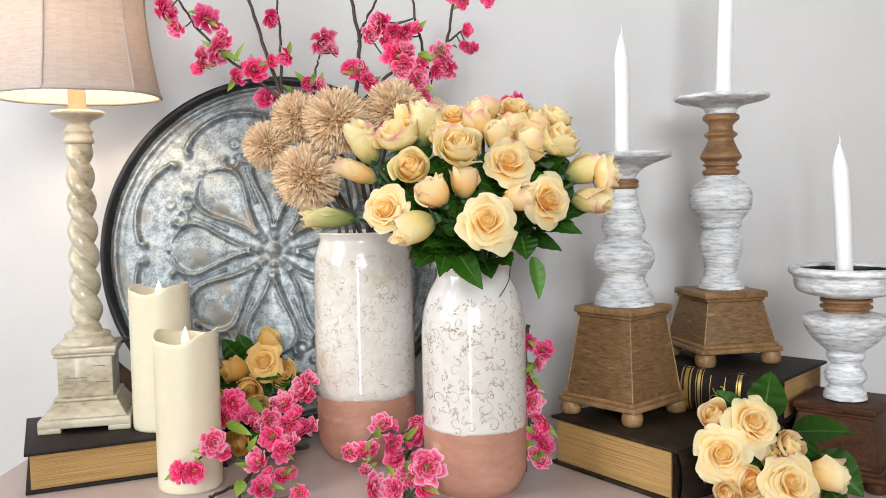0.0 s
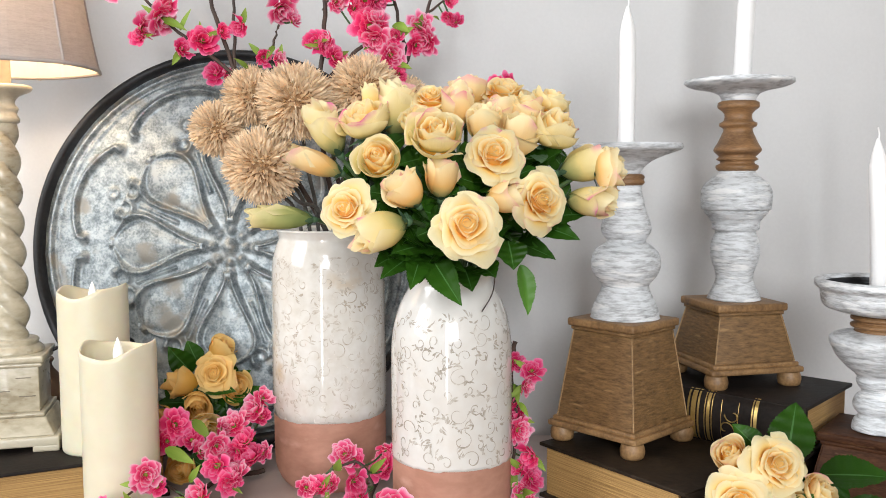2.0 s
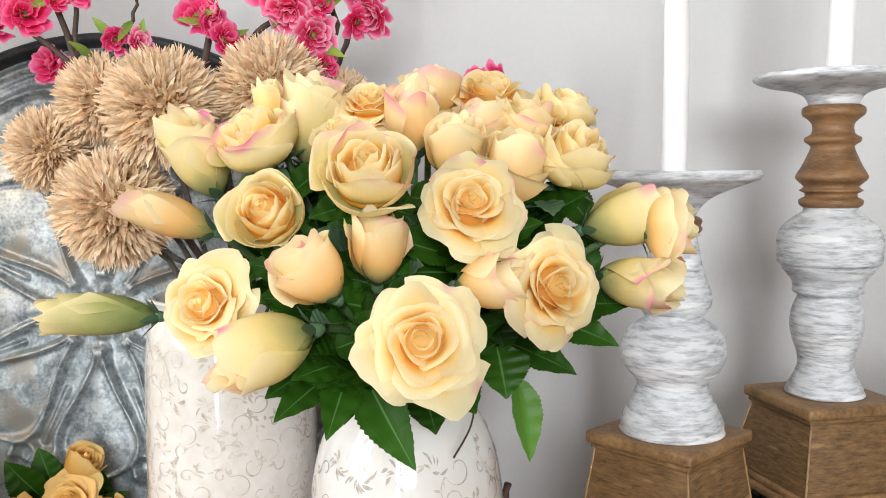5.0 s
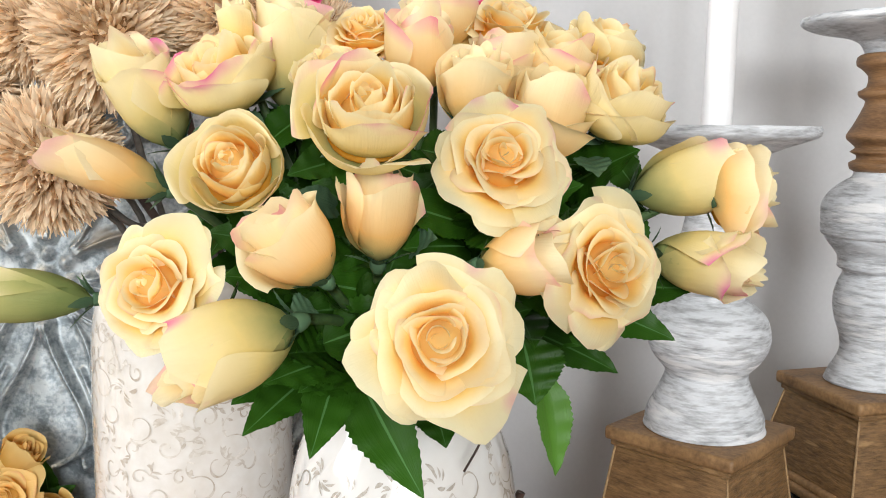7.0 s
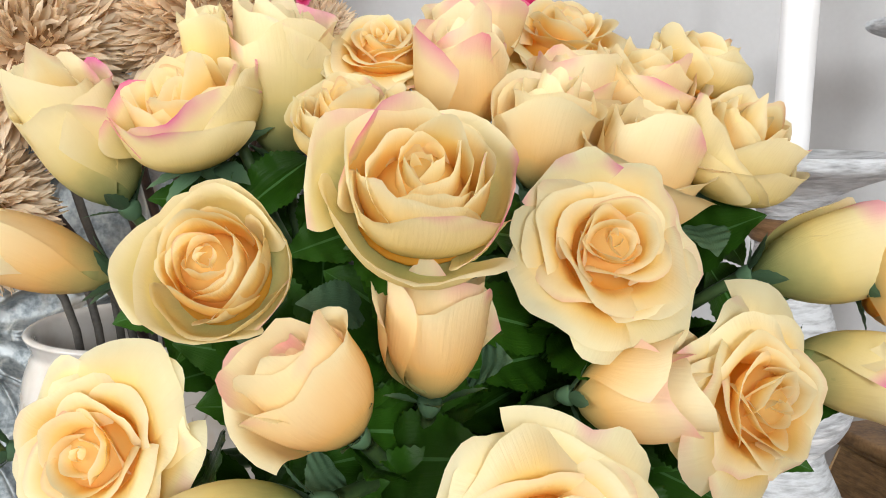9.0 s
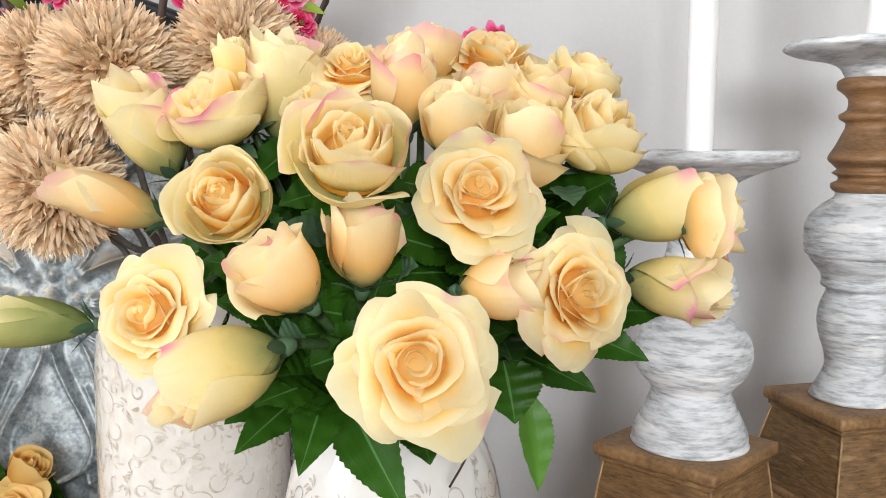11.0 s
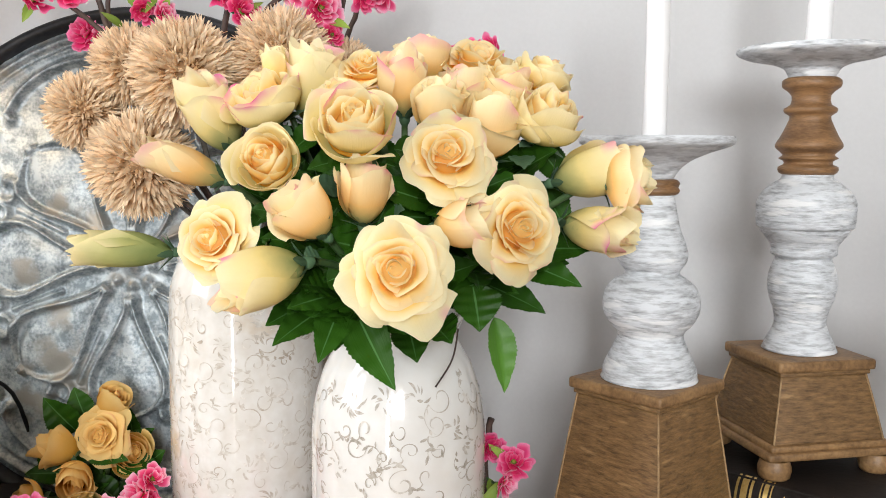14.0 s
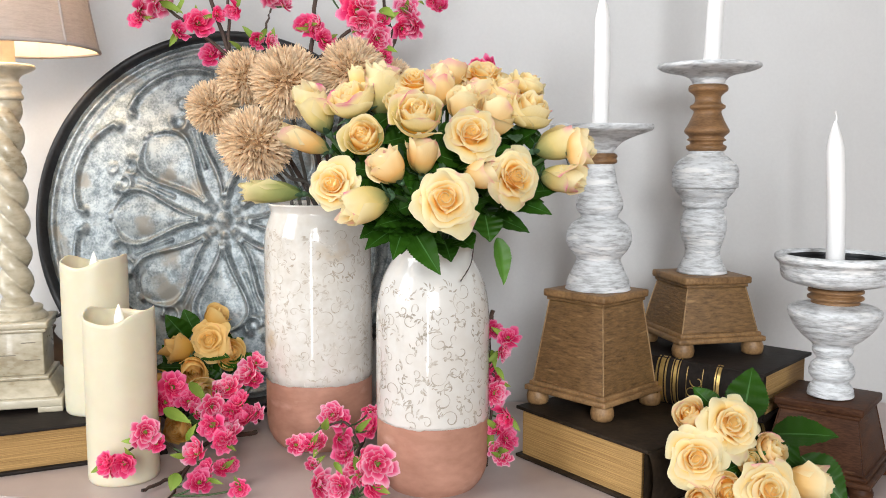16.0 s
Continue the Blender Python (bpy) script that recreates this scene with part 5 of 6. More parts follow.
rose_z = bouquet_rose((0.1760, 1.1980, 0.3629), 0.0245, "half", "peach", aim=(1, -0.25, 0.1), stretch=1.12, seed=26, label="peach rose turned to the side")
rose_aa = bouquet_rose((0.1569, 1.185, 0.3353), 0.0168, "bud", "green", aim=(0.8, -0.45, -0.1), stretch=1.15, seed=27, label="rosebud leaning over the side")
rose_bb = bouquet_rose((0.0810, 1.158, 0.3391), 0.0142, "bud", "peach", aim=(0.85, -0.45, 0.15), stretch=1.05, seed=28, label="small orange rosebud beside the largest rose")
rose_cc = bouquet_rose((0.0087, 1.210, 0.4054), 0.0205, "half", "cream", aim=(-0.05, -0.4, 0.9), stretch=1.12, seed=29, label="small open cream rose between the buds")
rose_dd = bouquet_rose((-0.0357, 1.250, 0.4270), 0.0103, "bud", "cream", aim=(-0.2, -0.1, 1), stretch=1.2, seed=30, label="slim pale yellow rosebud at the back")
part("stem", tube(bend([(0.0809, 1.245, 0.2636), (0.0776, 1.232, 0.2466), (0.0672, 1.222, 0.2307)], 6), 0.0006), BARK, rose_c, "thin dark wire stem")

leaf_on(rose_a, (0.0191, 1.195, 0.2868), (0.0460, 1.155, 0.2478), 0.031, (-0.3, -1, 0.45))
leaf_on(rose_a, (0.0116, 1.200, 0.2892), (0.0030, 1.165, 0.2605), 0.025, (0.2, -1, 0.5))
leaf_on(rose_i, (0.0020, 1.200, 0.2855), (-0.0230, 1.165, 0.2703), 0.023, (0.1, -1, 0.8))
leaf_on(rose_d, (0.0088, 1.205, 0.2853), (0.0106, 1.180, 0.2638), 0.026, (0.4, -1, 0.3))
leaf_on(rose_c, (0.0900, 1.200, 0.2990), (0.0945, 1.185, 0.2748), 0.034, (0.2, -1, 0.5))
leaf_on(rose_c, (0.1040, 1.232, 0.2740), (0.1120, 1.225, 0.2265), 0.022, (0.5, -1, 0.1), LEAF_BRIGHT, fold=0.5)
leaf_on(rose_b, (0.0652, 1.205, 0.2751), (0.0775, 1.180, 0.2695), 0.03, (0.1, -1, 0.6))
leaf_on(rose_b, (0.0506, 1.210, 0.2736), (0.0573, 1.190, 0.2550), 0.028, (0.1, -1, 0.4))
leaf_on(rose_h, (0.0213, 1.200, 0.3088), (0.0051, 1.170, 0.2973), 0.024, (0.1, -1, 0.5))
leaf_on(rose_h, (0.0126, 1.190, 0.3298), (0.0249, 1.170, 0.3243), 0.018, (0.1, -1, 0.5), SEPAL_GREEN)
leaf_on(rose_g, (0.0127, 1.190, 0.3553), (-0.0040, 1.170, 0.3624), 0.016, (0.1, -1, 0.6), SEPAL_GREEN)
leaf_on(rose_g, (0.0424, 1.180, 0.3406), (0.0508, 1.165, 0.3471), 0.016, (0.1, -1, 0.6), SEPAL_GREEN)
leaf_on(rose_w, (0.1176, 1.210, 0.3760), (0.1194, 1.195, 0.3696), 0.018, (0.1, -1, 0.6), SEPAL_GREEN)
leaf_on(rose_a, (0.0052, 1.160, 0.3207), (-0.0020, 1.150, 0.3196), 0.016, (0.1, -1, 0.6), SEPAL_GREEN)

# extra dark leaves inside the bouquet, added to deepen the shade between the roses
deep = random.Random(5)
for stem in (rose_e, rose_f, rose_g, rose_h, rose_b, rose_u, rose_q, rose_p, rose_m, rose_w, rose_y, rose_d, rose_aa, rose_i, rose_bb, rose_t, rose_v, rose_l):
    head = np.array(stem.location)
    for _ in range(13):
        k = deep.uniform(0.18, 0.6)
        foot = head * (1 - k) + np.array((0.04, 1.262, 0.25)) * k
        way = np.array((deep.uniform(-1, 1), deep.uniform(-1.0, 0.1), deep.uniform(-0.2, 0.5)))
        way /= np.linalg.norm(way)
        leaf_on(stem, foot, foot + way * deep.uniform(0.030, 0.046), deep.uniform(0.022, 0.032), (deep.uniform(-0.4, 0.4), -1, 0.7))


# more leaves added round these heads, to darken the gaps there
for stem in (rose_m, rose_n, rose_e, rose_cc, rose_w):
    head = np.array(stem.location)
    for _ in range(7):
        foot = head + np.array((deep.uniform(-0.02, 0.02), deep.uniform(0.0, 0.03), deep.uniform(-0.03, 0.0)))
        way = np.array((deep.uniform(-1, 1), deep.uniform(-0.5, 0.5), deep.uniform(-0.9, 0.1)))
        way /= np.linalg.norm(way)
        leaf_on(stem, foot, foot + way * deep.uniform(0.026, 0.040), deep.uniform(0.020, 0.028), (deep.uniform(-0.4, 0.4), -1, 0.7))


# ---- straw-coloured pompoms in the taller vase ----
pompom((-0.2126, 1.365, 0.4087), 0.0311, (-0.127, 1.410, 0.10), (-0.130, 1.395, 0.30), 40, "small straw-coloured pompom flower")
pompom((-0.1740, 1.365, 0.4430), 0.0331, (-0.115, 1.416, 0.10), (-0.121, 1.401, 0.30), 41, "straw-coloured pompom flower half hidden behind another")
pompom((-0.1206, 1.326, 0.4345), 0.0412, (-0.103, 1.422, 0.10), (-0.112, 1.407, 0.30), 42, "largest straw-coloured pompom flower")
pompom((-0.1600, 1.340, 0.3680), 0.0416, (-0.091, 1.428, 0.10), (-0.103, 1.395, 0.30), 43, "straw-coloured pompom flower hanging low over the vase")
pompom((-0.0512, 1.335, 0.4469), 0.0377, (-0.079, 1.434, 0.10), (-0.094, 1.401, 0.30), 44, "straw-coloured pompom flower behind the roses")
pompom((-0.0081, 1.360, 0.4413), 0.0238, (-0.067, 1.440, 0.10), (-0.085, 1.407, 0.30), 45, "straw-coloured pompom flower mostly hidden by roses")

# ---- pink blossom twigs in the taller vase ----
blossom_twig("tall pink blossom twig arching over the medallion in the vase",
    [(0.0032, [(-0.110, 1.420, 0.200), (-0.100, 1.425, 0.280), (-0.162, 1.375, 0.407), (-0.197, 1.375, 0.478), (-0.217, 1.375, 0.538), (-0.233, 1.375, 0.591), (-0.242, 1.375, 0.633)]), (0.0022, [(-0.186, 1.370, 0.460), (-0.231, 1.370, 0.496), (-0.266, 1.370, 0.524), (-0.300, 1.370, 0.560), (-0.313, 1.370, 0.581), (-0.330, 1.370, 0.606)]), (0.002, [(-0.195, 1.375, 0.475), (-0.195, 1.375, 0.527), (-0.197, 1.375, 0.576), (-0.203, 1.375, 0.625)])],
    [(-0.334, 1.365, 0.580, 0.0182), (-0.322, 1.365, 0.555, 0.0140), (-0.282, 1.365, 0.568, 0.0182), (-0.288, 1.365, 0.517, 0.0190), (-0.269, 1.365, 0.526, 0.0183), (-0.264, 1.365, 0.542, 0.0154), (-0.248, 1.365, 0.495, 0.0148), (-0.295, 1.365, 0.508, 0.0127), (-0.226, 1.365, 0.504, 0.0183), (-0.236, 1.365, 0.507, 0.0112), (-0.203, 1.365, 0.564, 0.0140), (-0.204, 1.365, 0.513, 0.0126), (-0.187, 1.365, 0.517, 0.0154)],
    [((-0.271, 1.365, 0.526), (-0.241, 1.355, 0.513), 0.016), ((-0.251, 1.365, 0.513), (-0.236, 1.355, 0.535), 0.009), ((-0.294, 1.365, 0.573), (-0.305, 1.355, 0.574), 0.01)], seed=1)
blossom_twig("pink blossom twig rising upright from the taller vase",
    [(0.0032, [(-0.100, 1.420, 0.200), (-0.090, 1.425, 0.280), (-0.103, 1.360, 0.419), (-0.098, 1.360, 0.488), (-0.095, 1.360, 0.537), (-0.103, 1.360, 0.585), (-0.107, 1.360, 0.619)]), (0.002, [(-0.096, 1.360, 0.533), (-0.085, 1.360, 0.560), (-0.073, 1.360, 0.584), (-0.067, 1.360, 0.611)]), (0.0018, [(-0.150, 1.360, 0.455), (-0.154, 1.360, 0.483), (-0.147, 1.360, 0.507), (-0.142, 1.360, 0.524)])],
    [(-0.137, 1.345, 0.531, 0.0179), (-0.125, 1.345, 0.521, 0.0110), (-0.157, 1.345, 0.482, 0.0124), (-0.140, 1.345, 0.480, 0.0104), (-0.219, 1.380, 0.471, 0.0164), (-0.201, 1.380, 0.465, 0.0129), (-0.103, 1.345, 0.499, 0.0165), (-0.091, 1.345, 0.501, 0.0124), (-0.081, 1.345, 0.483, 0.0152), (-0.091, 1.345, 0.493, 0.0124)],
    [((-0.147, 1.350, 0.495), (-0.154, 1.340, 0.480), 0.01), ((-0.175, 1.350, 0.471), (-0.187, 1.340, 0.481), 0.01)], seed=2)
blossom_twig("pink blossom twig with a dense cluster in the taller vase",
    [(0.0028, [(-0.090, 1.420, 0.200), (-0.080, 1.425, 0.280), (-0.094, 1.357, 0.436), (-0.070, 1.357, 0.481), (-0.046, 1.357, 0.502), (-0.028, 1.357, 0.518)]), (0.0022, [(-0.020, 1.360, 0.452), (-0.009, 1.360, 0.486), (-0.018, 1.360, 0.531), (-0.026, 1.360, 0.569), (-0.028, 1.360, 0.610)])],
    [(-0.073, 1.341, 0.550, 0.0156), (-0.079, 1.341, 0.538, 0.0117), (-0.060, 1.341, 0.532, 0.0143), (-0.045, 1.341, 0.514, 0.0208), (-0.039, 1.341, 0.498, 0.0169), (-0.049, 1.341, 0.539, 0.0130), (-0.036, 1.341, 0.539, 0.0130), (-0.024, 1.341, 0.545, 0.0104), (-0.018, 1.341, 0.504, 0.0104), (-0.022, 1.341, 0.484, 0.0156), (-0.038, 1.341, 0.522, 0.0156), (-0.066, 1.341, 0.553, 0.0130), (-0.014, 1.341, 0.465, 0.0091)],
    [((-0.021, 1.347, 0.516), (-0.004, 1.336, 0.507), 0.02), ((-0.019, 1.347, 0.475), (-0.001, 1.336, 0.469), 0.013)], seed=3)
blossom_twig("thin pink blossom twig with scattered flowers in the taller vase",
    [(0.0028, [(-0.090, 1.430, 0.200), (-0.075, 1.435, 0.280), (-0.026, 1.430, 0.444), (-0.007, 1.430, 0.499), (0.013, 1.430, 0.542), (0.021, 1.430, 0.582), (0.033, 1.430, 0.618)]), (0.0016, [(0.014, 1.430, 0.542), (0.029, 1.430, 0.553), (0.040, 1.430, 0.560)])],
    [(0.005, 1.425, 0.527, 0.0162), (0.011, 1.425, 0.509, 0.0177), (0.001, 1.425, 0.505, 0.0133), (0.040, 1.425, 0.556, 0.0111), (0.036, 1.425, 0.536, 0.0096), (0.045, 1.425, 0.533, 0.0111), (0.034, 1.425, 0.592, 0.0118), (0.067, 1.425, 0.596, 0.0118), (0.021, 1.425, 0.602, 0.0118)],
    [((0.009, 1.425, 0.523), (-0.002, 1.415, 0.529), 0.012), ((0.027, 1.425, 0.534), (0.020, 1.415, 0.536), 0.009)], seed=4)
blossom_twig("pink blossom twig peeping out behind the yellow roses",
    [(0.0028, [(-0.080, 1.440, 0.200), (-0.065, 1.445, 0.280), (0.018, 1.400, 0.404), (0.069, 1.400, 0.440), (0.095, 1.400, 0.455)])],
    [(0.089, 1.395, 0.459, 0.0123), (0.102, 1.395, 0.457, 0.0144), (0.073, 1.395, 0.453, 0.0101)],
    [], seed=5)

# ---- pink blossom twigs lying on the table ----
blossom_twig("pink blossom twig lying on the table before the pillar candles",
    [(0.003, [(-0.185, 1.431, 0.006), (-0.231, 1.376, 0.012), (-0.236, 1.304, 0.006), (-0.252, 1.270, 0.004), (-0.267, 1.242, 0.004)]), (0.0018, [(-0.232, 1.290, 0.021), (-0.253, 1.270, 0.048), (-0.271, 1.240, 0.054), (-0.280, 1.225, 0.043)]), (0.002, [(-0.236, 1.304, 0.006), (-0.233, 1.250, 0.004), (-0.230, 1.205, 0.004)])],
    [(-0.294, 1.215, 0.045, 0.0138), (-0.274, 1.215, 0.042, 0.0144), (-0.285, 1.220, 0.039, 0.0126), (-0.257, 1.235, 0.070, 0.0153), (-0.250, 1.240, 0.057, 0.0116), (-0.263, 1.240, 0.060, 0.0116), (-0.215, 1.260, 0.040, 0.0183), (-0.203, 1.250, 0.023, 0.0130), (-0.188, 1.270, 0.020, 0.0119), (-0.181, 1.275, 0.020, 0.0106), (-0.204, 1.235, 0.017, 0.0141), (-0.162, 1.235, 0.008, 0.0102)],
    [((-0.269, 1.230, 0.038), (-0.274, 1.218, 0.059), 0.011), ((-0.227, 1.240, 0.024), (-0.232, 1.228, 0.009), 0.022), ((-0.225, 1.260, 0.034), (-0.238, 1.248, 0.041), 0.01), ((-0.195, 1.240, 0.017), (-0.177, 1.228, 0.017), 0.008)], seed=6)
blossom_twig("dense pink blossom twig lying beside the yellow roses on the table",
    [(0.003, [(-0.189, 1.467, 0.010), (-0.216, 1.417, 0.030), (-0.256, 1.425, 0.040), (-0.288, 1.404, 0.050)])],
    [(-0.258, 1.335, 0.091, 0.0168), (-0.266, 1.330, 0.074, 0.0140), (-0.241, 1.330, 0.076, 0.0126), (-0.229, 1.325, 0.065, 0.0139), (-0.210, 1.320, 0.071, 0.0152), (-0.200, 1.345, 0.088, 0.0170), (-0.208, 1.340, 0.084, 0.0127), (-0.205, 1.290, 0.058, 0.0148), (-0.187, 1.290, 0.051, 0.0162), (-0.184, 1.330, 0.075, 0.0182), (-0.175, 1.320, 0.060, 0.0180), (-0.192, 1.325, 0.062, 0.0153), (-0.181, 1.360, 0.101, 0.0186), (-0.170, 1.370, 0.111, 0.0144), (-0.171, 1.360, 0.093, 0.0129), (-0.165, 1.330, 0.061, 0.0112), (-0.190, 1.285, 0.042, 0.0134)],
    [((-0.263, 1.310, 0.072), (-0.229, 1.298, 0.060), 0.02), ((-0.239, 1.330, 0.097), (-0.216, 1.318, 0.079), 0.018), ((-0.232, 1.290, 0.042), (-0.218, 1.278, 0.065), 0.012)], seed=7)
blossom_twig("pink blossom twig lying on the table between the vases",
    [(0.003, [(-0.040, 1.224, 0.004), (-0.047, 1.294, 0.010), (-0.044, 1.377, 0.020), (-0.038, 1.421, 0.030)]), (0.002, [(-0.040, 1.260, 0.048), (-0.055, 1.280, 0.066), (-0.081, 1.270, 0.065)])],
    [(-0.072, 1.290, 0.073, 0.0148), (-0.062, 1.290, 0.066, 0.0121), (-0.030, 1.300, 0.071, 0.0136), (-0.032, 1.290, 0.058, 0.0161), (-0.092, 1.250, 0.052, 0.0155), (-0.105, 1.250, 0.052, 0.0129), (-0.083, 1.255, 0.053, 0.0117), (-0.055, 1.235, 0.062, 0.0153), (-0.054, 1.235, 0.048, 0.0153), (-0.087, 1.245, 0.032, 0.0097), (-0.073, 1.215, 0.022, 0.0163), (-0.057, 1.210, 0.020, 0.0162), (-0.051, 1.215, 0.026, 0.0125), (-0.028, 1.200, 0.053, 0.0160), (-0.014, 1.195, 0.051, 0.0196), (-0.018, 1.200, 0.029, 0.0172), (-0.032, 1.205, 0.033, 0.0124), (-0.042, 1.225, 0.039, 0.0101)],
    [((-0.075, 1.250, 0.068), (-0.070, 1.238, 0.084), 0.014), ((-0.045, 1.280, 0.055), (-0.027, 1.268, 0.075), 0.012), ((-0.040, 1.215, 0.052), (-0.033, 1.203, 0.030), 0.01), ((-0.061, 1.220, 0.044), (-0.051, 1.208, 0.035), 0.01)], seed=8)
blossom_twig("pink blossom twig hanging beside the white vase",
    [(0.0026, [(0.105, 1.300, 0.187), (0.101, 1.300, 0.143), (0.107, 1.295, 0.103), (0.102, 1.290, 0.064), (0.100, 1.316, 0.004)])],
    [(0.106, 1.295, 0.166, 0.0121), (0.121, 1.285, 0.161, 0.0126), (0.117, 1.280, 0.146, 0.0119), (0.103, 1.295, 0.110, 0.0161), (0.109, 1.285, 0.098, 0.0147), (0.101, 1.300, 0.126, 0.0108), (0.116, 1.270, 0.076, 0.0171), (0.107, 1.270, 0.064, 0.0118), (0.120, 1.265, 0.054, 0.0131), (0.110, 1.265, 0.041, 0.0118), (0.115, 1.262, 0.035, 0.0105)],
    [((0.104, 1.295, 0.144), (0.107, 1.283, 0.125), 0.011), ((0.108, 1.290, 0.126), (0.117, 1.278, 0.114), 0.01), ((0.101, 1.275, 0.061), (0.102, 1.263, 0.035), 0.013)], seed=9)

# ---- bunch of yellow roses lying at the foot of the dark riser ----
side_a = rose((0.3267, 1.165, 0.1018), 0.0274, "full", (0.1, -0.85, 0.5), "cream", (0.430, 1.210, 0.012), 60, "open pale yellow rose in the lying bunch", group="yellow roses lying on the table")
side_b = rose((0.2889, 1.150, 0.0729), 0.0270, "full", (-0.35, -0.85, 0.35), "cream", (0.434, 1.213, 0.012), 61, "open cream rose in the lying bunch", group="yellow roses lying on the table")
side_c = rose((0.3517, 1.130, 0.0492), 0.0281, "full", (0.1, -0.85, 0.45), "cream", (0.438, 1.216, 0.012), 62, "open yellow rose at the front of the lying bunch", group="yellow roses lying on the table")
side_d = rose((0.3668, 1.170, 0.0746), 0.0200, "half", (0.5, -0.6, 0.6), "peach", (0.442, 1.219, 0.012), 63, "half-open peach rose in the lying bunch", group="yellow roses lying on the table")
side_e = rose((0.3948, 1.155, 0.0502), 0.0197, "bud", (0.85, -0.4, 0.05), "peach", (0.446, 1.222, 0.012), 64, "peach rosebud in the lying bunch", group="yellow roses lying on the table")
side_f = rose((0.2917, 1.185, 0.1049), 0.0203, "half", (-0.5, -0.5, 0.6), "peach", (0.450, 1.225, 0.012), 65, "half-open peach rose at the back of the bunch", group="yellow roses lying on the table")
side_g = rose((0.3156, 1.140, 0.0463), 0.0205, "half", (-0.1, -0.9, 0.1), "peach", (0.454, 1.228, 0.012), 66, "half-open rose with pink-tipped petals in the bunch", group="yellow roses lying on the table")
side_h = rose((0.2928, 1.140, 0.0367), 0.0183, "half", (-0.5, -0.8, -0.1), "peach", (0.458, 1.231, 0.012), 67, "half-open peach rose low in the bunch", group="yellow roses lying on the table")
side_i = rose((0.3445, 1.165, 0.0656), 0.0177, "half", (0.1, -0.7, 0.6), "cream", (0.462, 1.234, 0.012), 68, "small cream rose in the lying bunch", group="yellow roses lying on the table")
leaf_on(side_a, (0.3443, 1.190, 0.0967), (0.3620, 1.215, 0.1461), 0.046, (-0.3, -1, 0.2))
leaf_on(side_f, (0.3234, 1.200, 0.1036), (0.3009, 1.210, 0.1264), 0.026, (0, -1, 0.4))
leaf_on(side_d, (0.3743, 1.190, 0.0839), (0.4290, 1.165, 0.0918), 0.042, (0, -0.7, 1))
leaf_on(side_d, (0.3756, 1.185, 0.0578), (0.3984, 1.190, 0.0805), 0.04, (0, -1, 0.6))
leaf_on(side_e, (0.4045, 1.190, 0.0620), (0.4392, 1.160, 0.0227), 0.046, (-0.3, -1, 0.5))
leaf_on(side_e, (0.4025, 1.170, 0.0318), (0.4173, 1.150, 0.0148), 0.03, (-0.3, -1, 0.5))

# ---- bunch of golden roses lying before the medallion ----
gold_a = rose((-0.2455, 1.4473, 0.1201), 0.0260, "full", (0, -0.9, 0.3), "orange", (-0.260, 1.470, 0.012), 80, "open golden rose lying before the medallion", group="golden roses before the medallion")
gold_b = rose((-0.2818, 1.4420, 0.1101), 0.0173, "bud", (-0.9, -0.3, 0.15), "orange", (-0.254, 1.471, 0.012), 81, "golden rosebud lying before the medallion", group="golden roses before the medallion")
gold_c = rose((-0.2447, 1.4686, 0.1429), 0.0159, "bud", (0.6, -0.2, 0.75), "orange", (-0.248, 1.472, 0.012), 82, "pale golden rosebud before the medallion", group="golden roses before the medallion")
gold_d = rose((-0.2618, 1.4260, 0.0877), 0.0187, "bud", (0.3, -0.8, -0.1), "orange", (-0.242, 1.473, 0.012), 83, "golden rosebud hanging low", group="golden roses before the medallion")
gold_e = rose((-0.2234, 1.4580, 0.1019), 0.0235, "half", (0.6, -0.7, 0.2), "orange", (-0.236, 1.474, 0.012), 84, "half-open golden rose before the medallion", group="golden roses before the medallion")
gold_f = rose((-0.2962, 1.4154, 0.0700), 0.0219, "half", (-0.6, -0.7, 0.1), "orange", (-0.230, 1.475, 0.012), 85, "half-open golden rose beside the pillar candle", group="golden roses before the medallion")
gold_g = rose((-0.2688, 1.3834, 0.0252), 0.0198, "half", (-0.2, -0.8, 0.1), "orange", (-0.224, 1.476, 0.012), 86, "golden rose low on the table", group="golden roses before the medallion")
gold_h = rose((-0.2501, 1.4207, 0.0603), 0.0203, "bud", (0.5, -0.7, 0.1), "green", (-0.218, 1.477, 0.012), 87, "green-tinged rosebud low in the bunch", group="golden roses before the medallion")
leaf_on(gold_b, (-0.2801, 1.4740, 0.1155), (-0.3060, 1.4633, 0.1496), 0.035, (0, -1, 0.2))
leaf_on(gold_b, (-0.2827, 1.4633, 0.0779), (-0.3077, 1.4527, 0.1123), 0.035, (0, -1, 0.4))
leaf_on(gold_f, (-0.2825, 1.4420, 0.0437), (-0.3020, 1.4207, 0.0341), 0.03, (0, -1, 0.6))
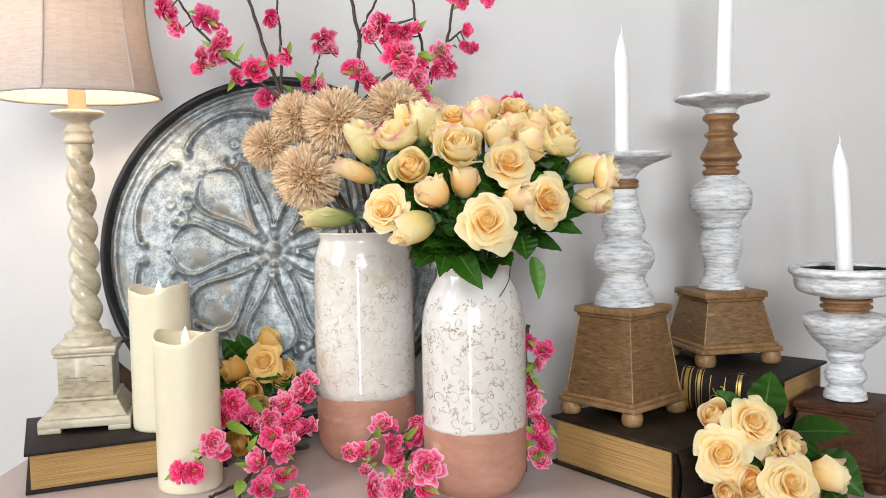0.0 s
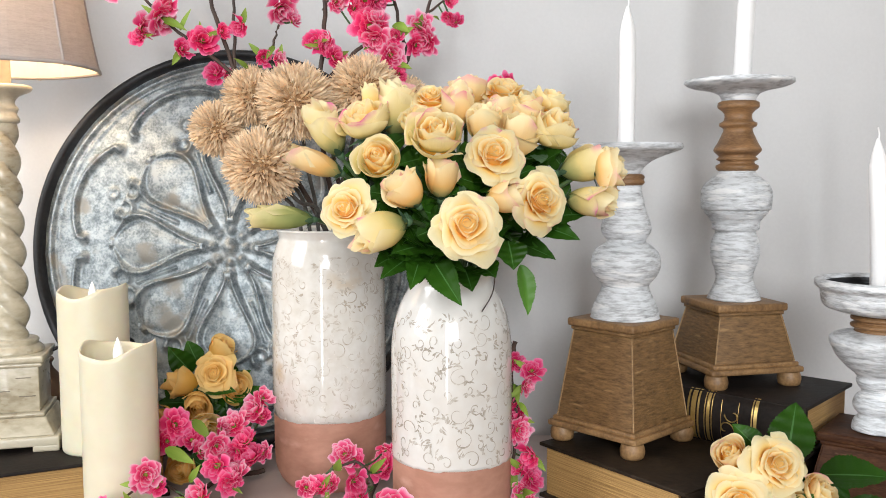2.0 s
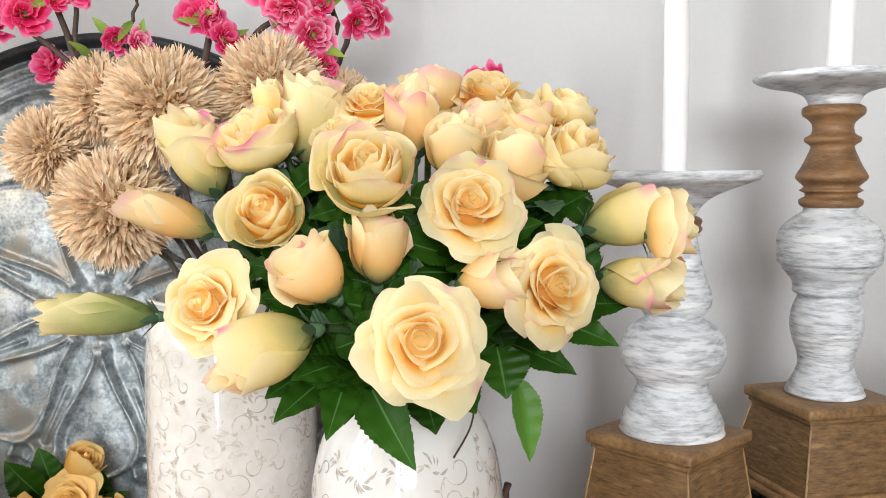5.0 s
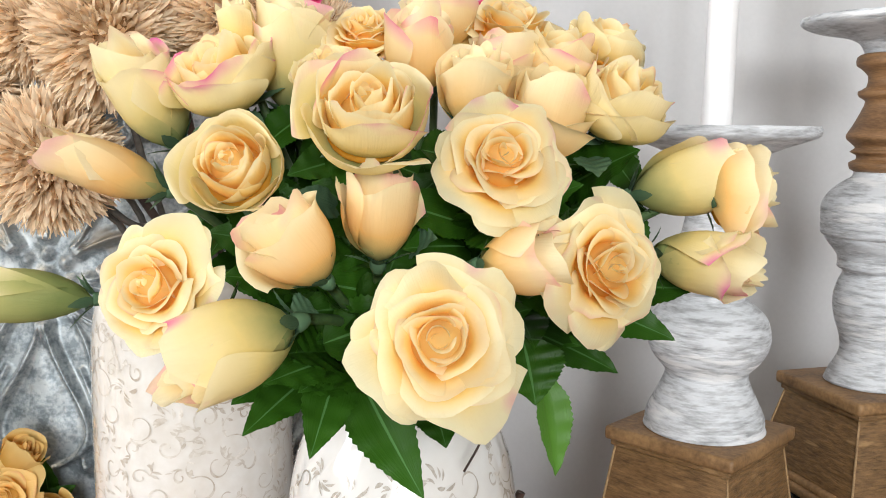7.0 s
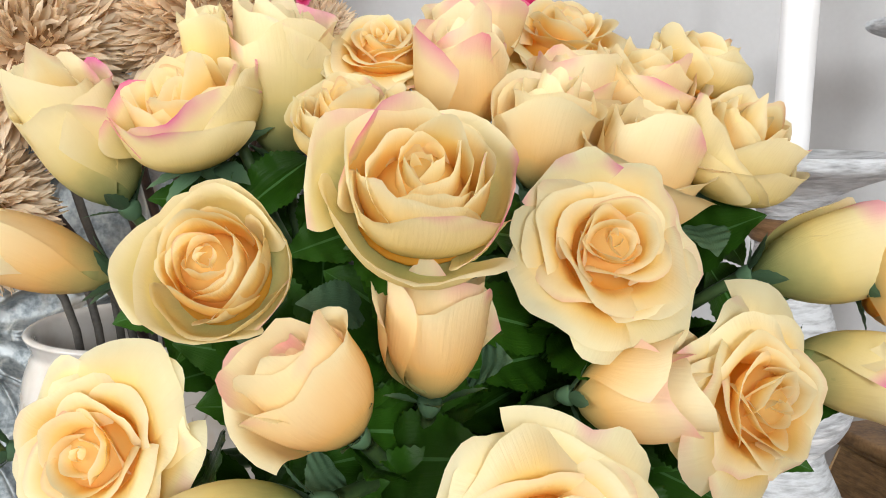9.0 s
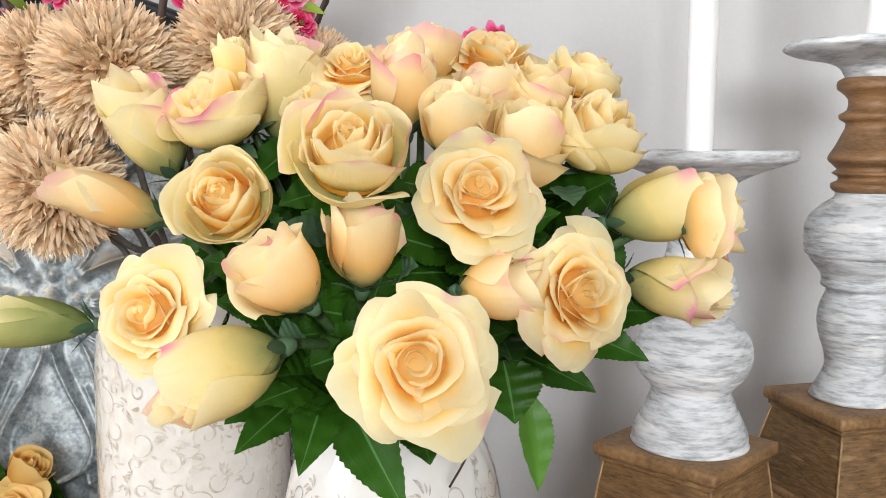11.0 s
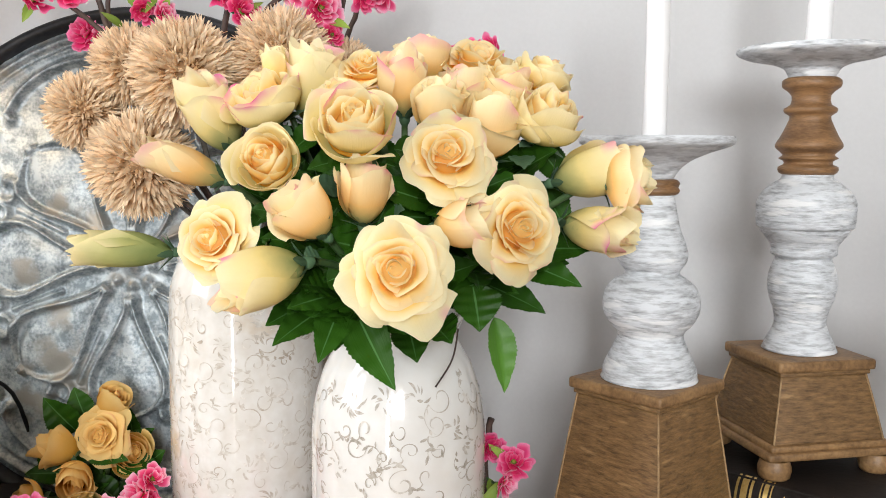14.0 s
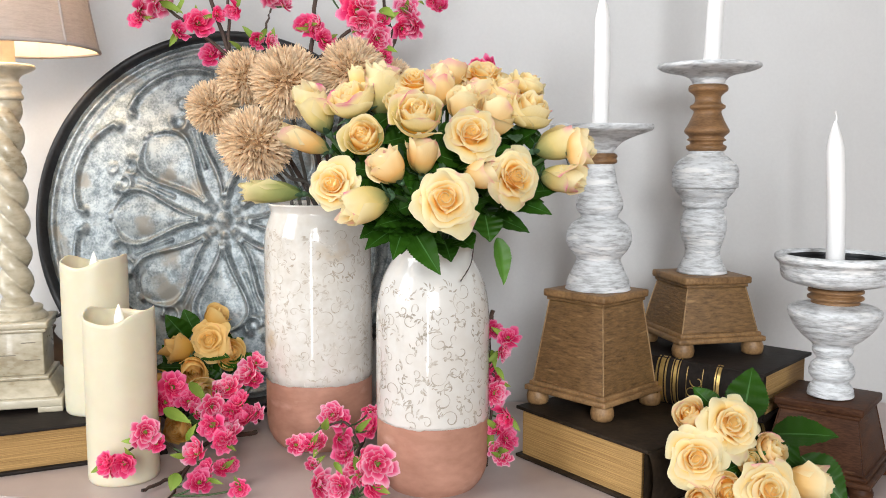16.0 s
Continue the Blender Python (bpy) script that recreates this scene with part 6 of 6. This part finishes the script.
leaf_on(gold_d, (-0.2532, 1.4527, 0.0642), (-0.2183, 1.4714, 0.0494), 0.03, (0, -1, 0.6))
leaf_on(gold_e, (-0.2258, 1.4740, 0.0746), (-0.1974, 1.4740, 0.0982), 0.03, (0, -1, 0.4))
leaf_on(gold_a, (-0.2744, 1.4846, 0.1214), (-0.2919, 1.4953, 0.1520), 0.03, (0, -1, 0.4))
leaf_on(gold_g, (-0.2649, 1.3994, 0.0319), (-0.2308, 1.3781, 0.0224), 0.03, (0, -1, 0.8))

for stem in (gold_a, gold_b, gold_d, gold_e, gold_f, gold_h):
    head = np.array(stem.location)
    for _ in range(5):
        foot = head * 0.45 + np.array((-0.255, 1.485, 0.05)) * 0.55 + np.array([deep.uniform(-0.03, 0.03) for _ in range(3)])
        way = np.array((deep.uniform(-1, 1), deep.uniform(-0.4, 0.3), deep.uniform(-0.3, 0.8)))
        way /= np.linalg.norm(way)
        leaf_on(stem, foot, foot + way * deep.uniform(0.03, 0.05), deep.uniform(0.02, 0.03), (deep.uniform(-0.4, 0.4), -1, 0.6))
for stem in (side_a, side_b, side_d, side_f, side_g):
    head = np.array(stem.location)
    for _ in range(4):
        foot = head * 0.6 + np.array((0.37, 1.19, 0.03)) * 0.4
        way = np.array((deep.uniform(-0.8, 1), deep.uniform(-0.5, 0.4), deep.uniform(-0.2, 0.5)))
        way /= np.linalg.norm(way)
        tip = foot + way * deep.uniform(0.03, 0.045)
        tip[2] = max(tip[2], 0.008)
        leaf_on(stem, foot, tip, deep.uniform(0.02, 0.03), (deep.uniform(-0.4, 0.4), -1, 0.6))



# ---- brown jar half hidden behind the lamp ----
def brown_jar(at):
    ob = thing("jar", at, "dark brown round jar half hidden behind the lamp", "jar")
    part("belly", lathe(smooth_profile([(0, 0), (0.030, 0), (0.048, 0.018), (0.057, 0.048), (0.050, 0.080), (0.032, 0.100), (0.024, 0.112), (0.027, 0.120), (0.022, 0.121), (0.018, 0.108), (0, 0.10)], 4), at, 40), CORD_BROWN, ob)


brown_jar((-0.505, 1.530, 0.0))
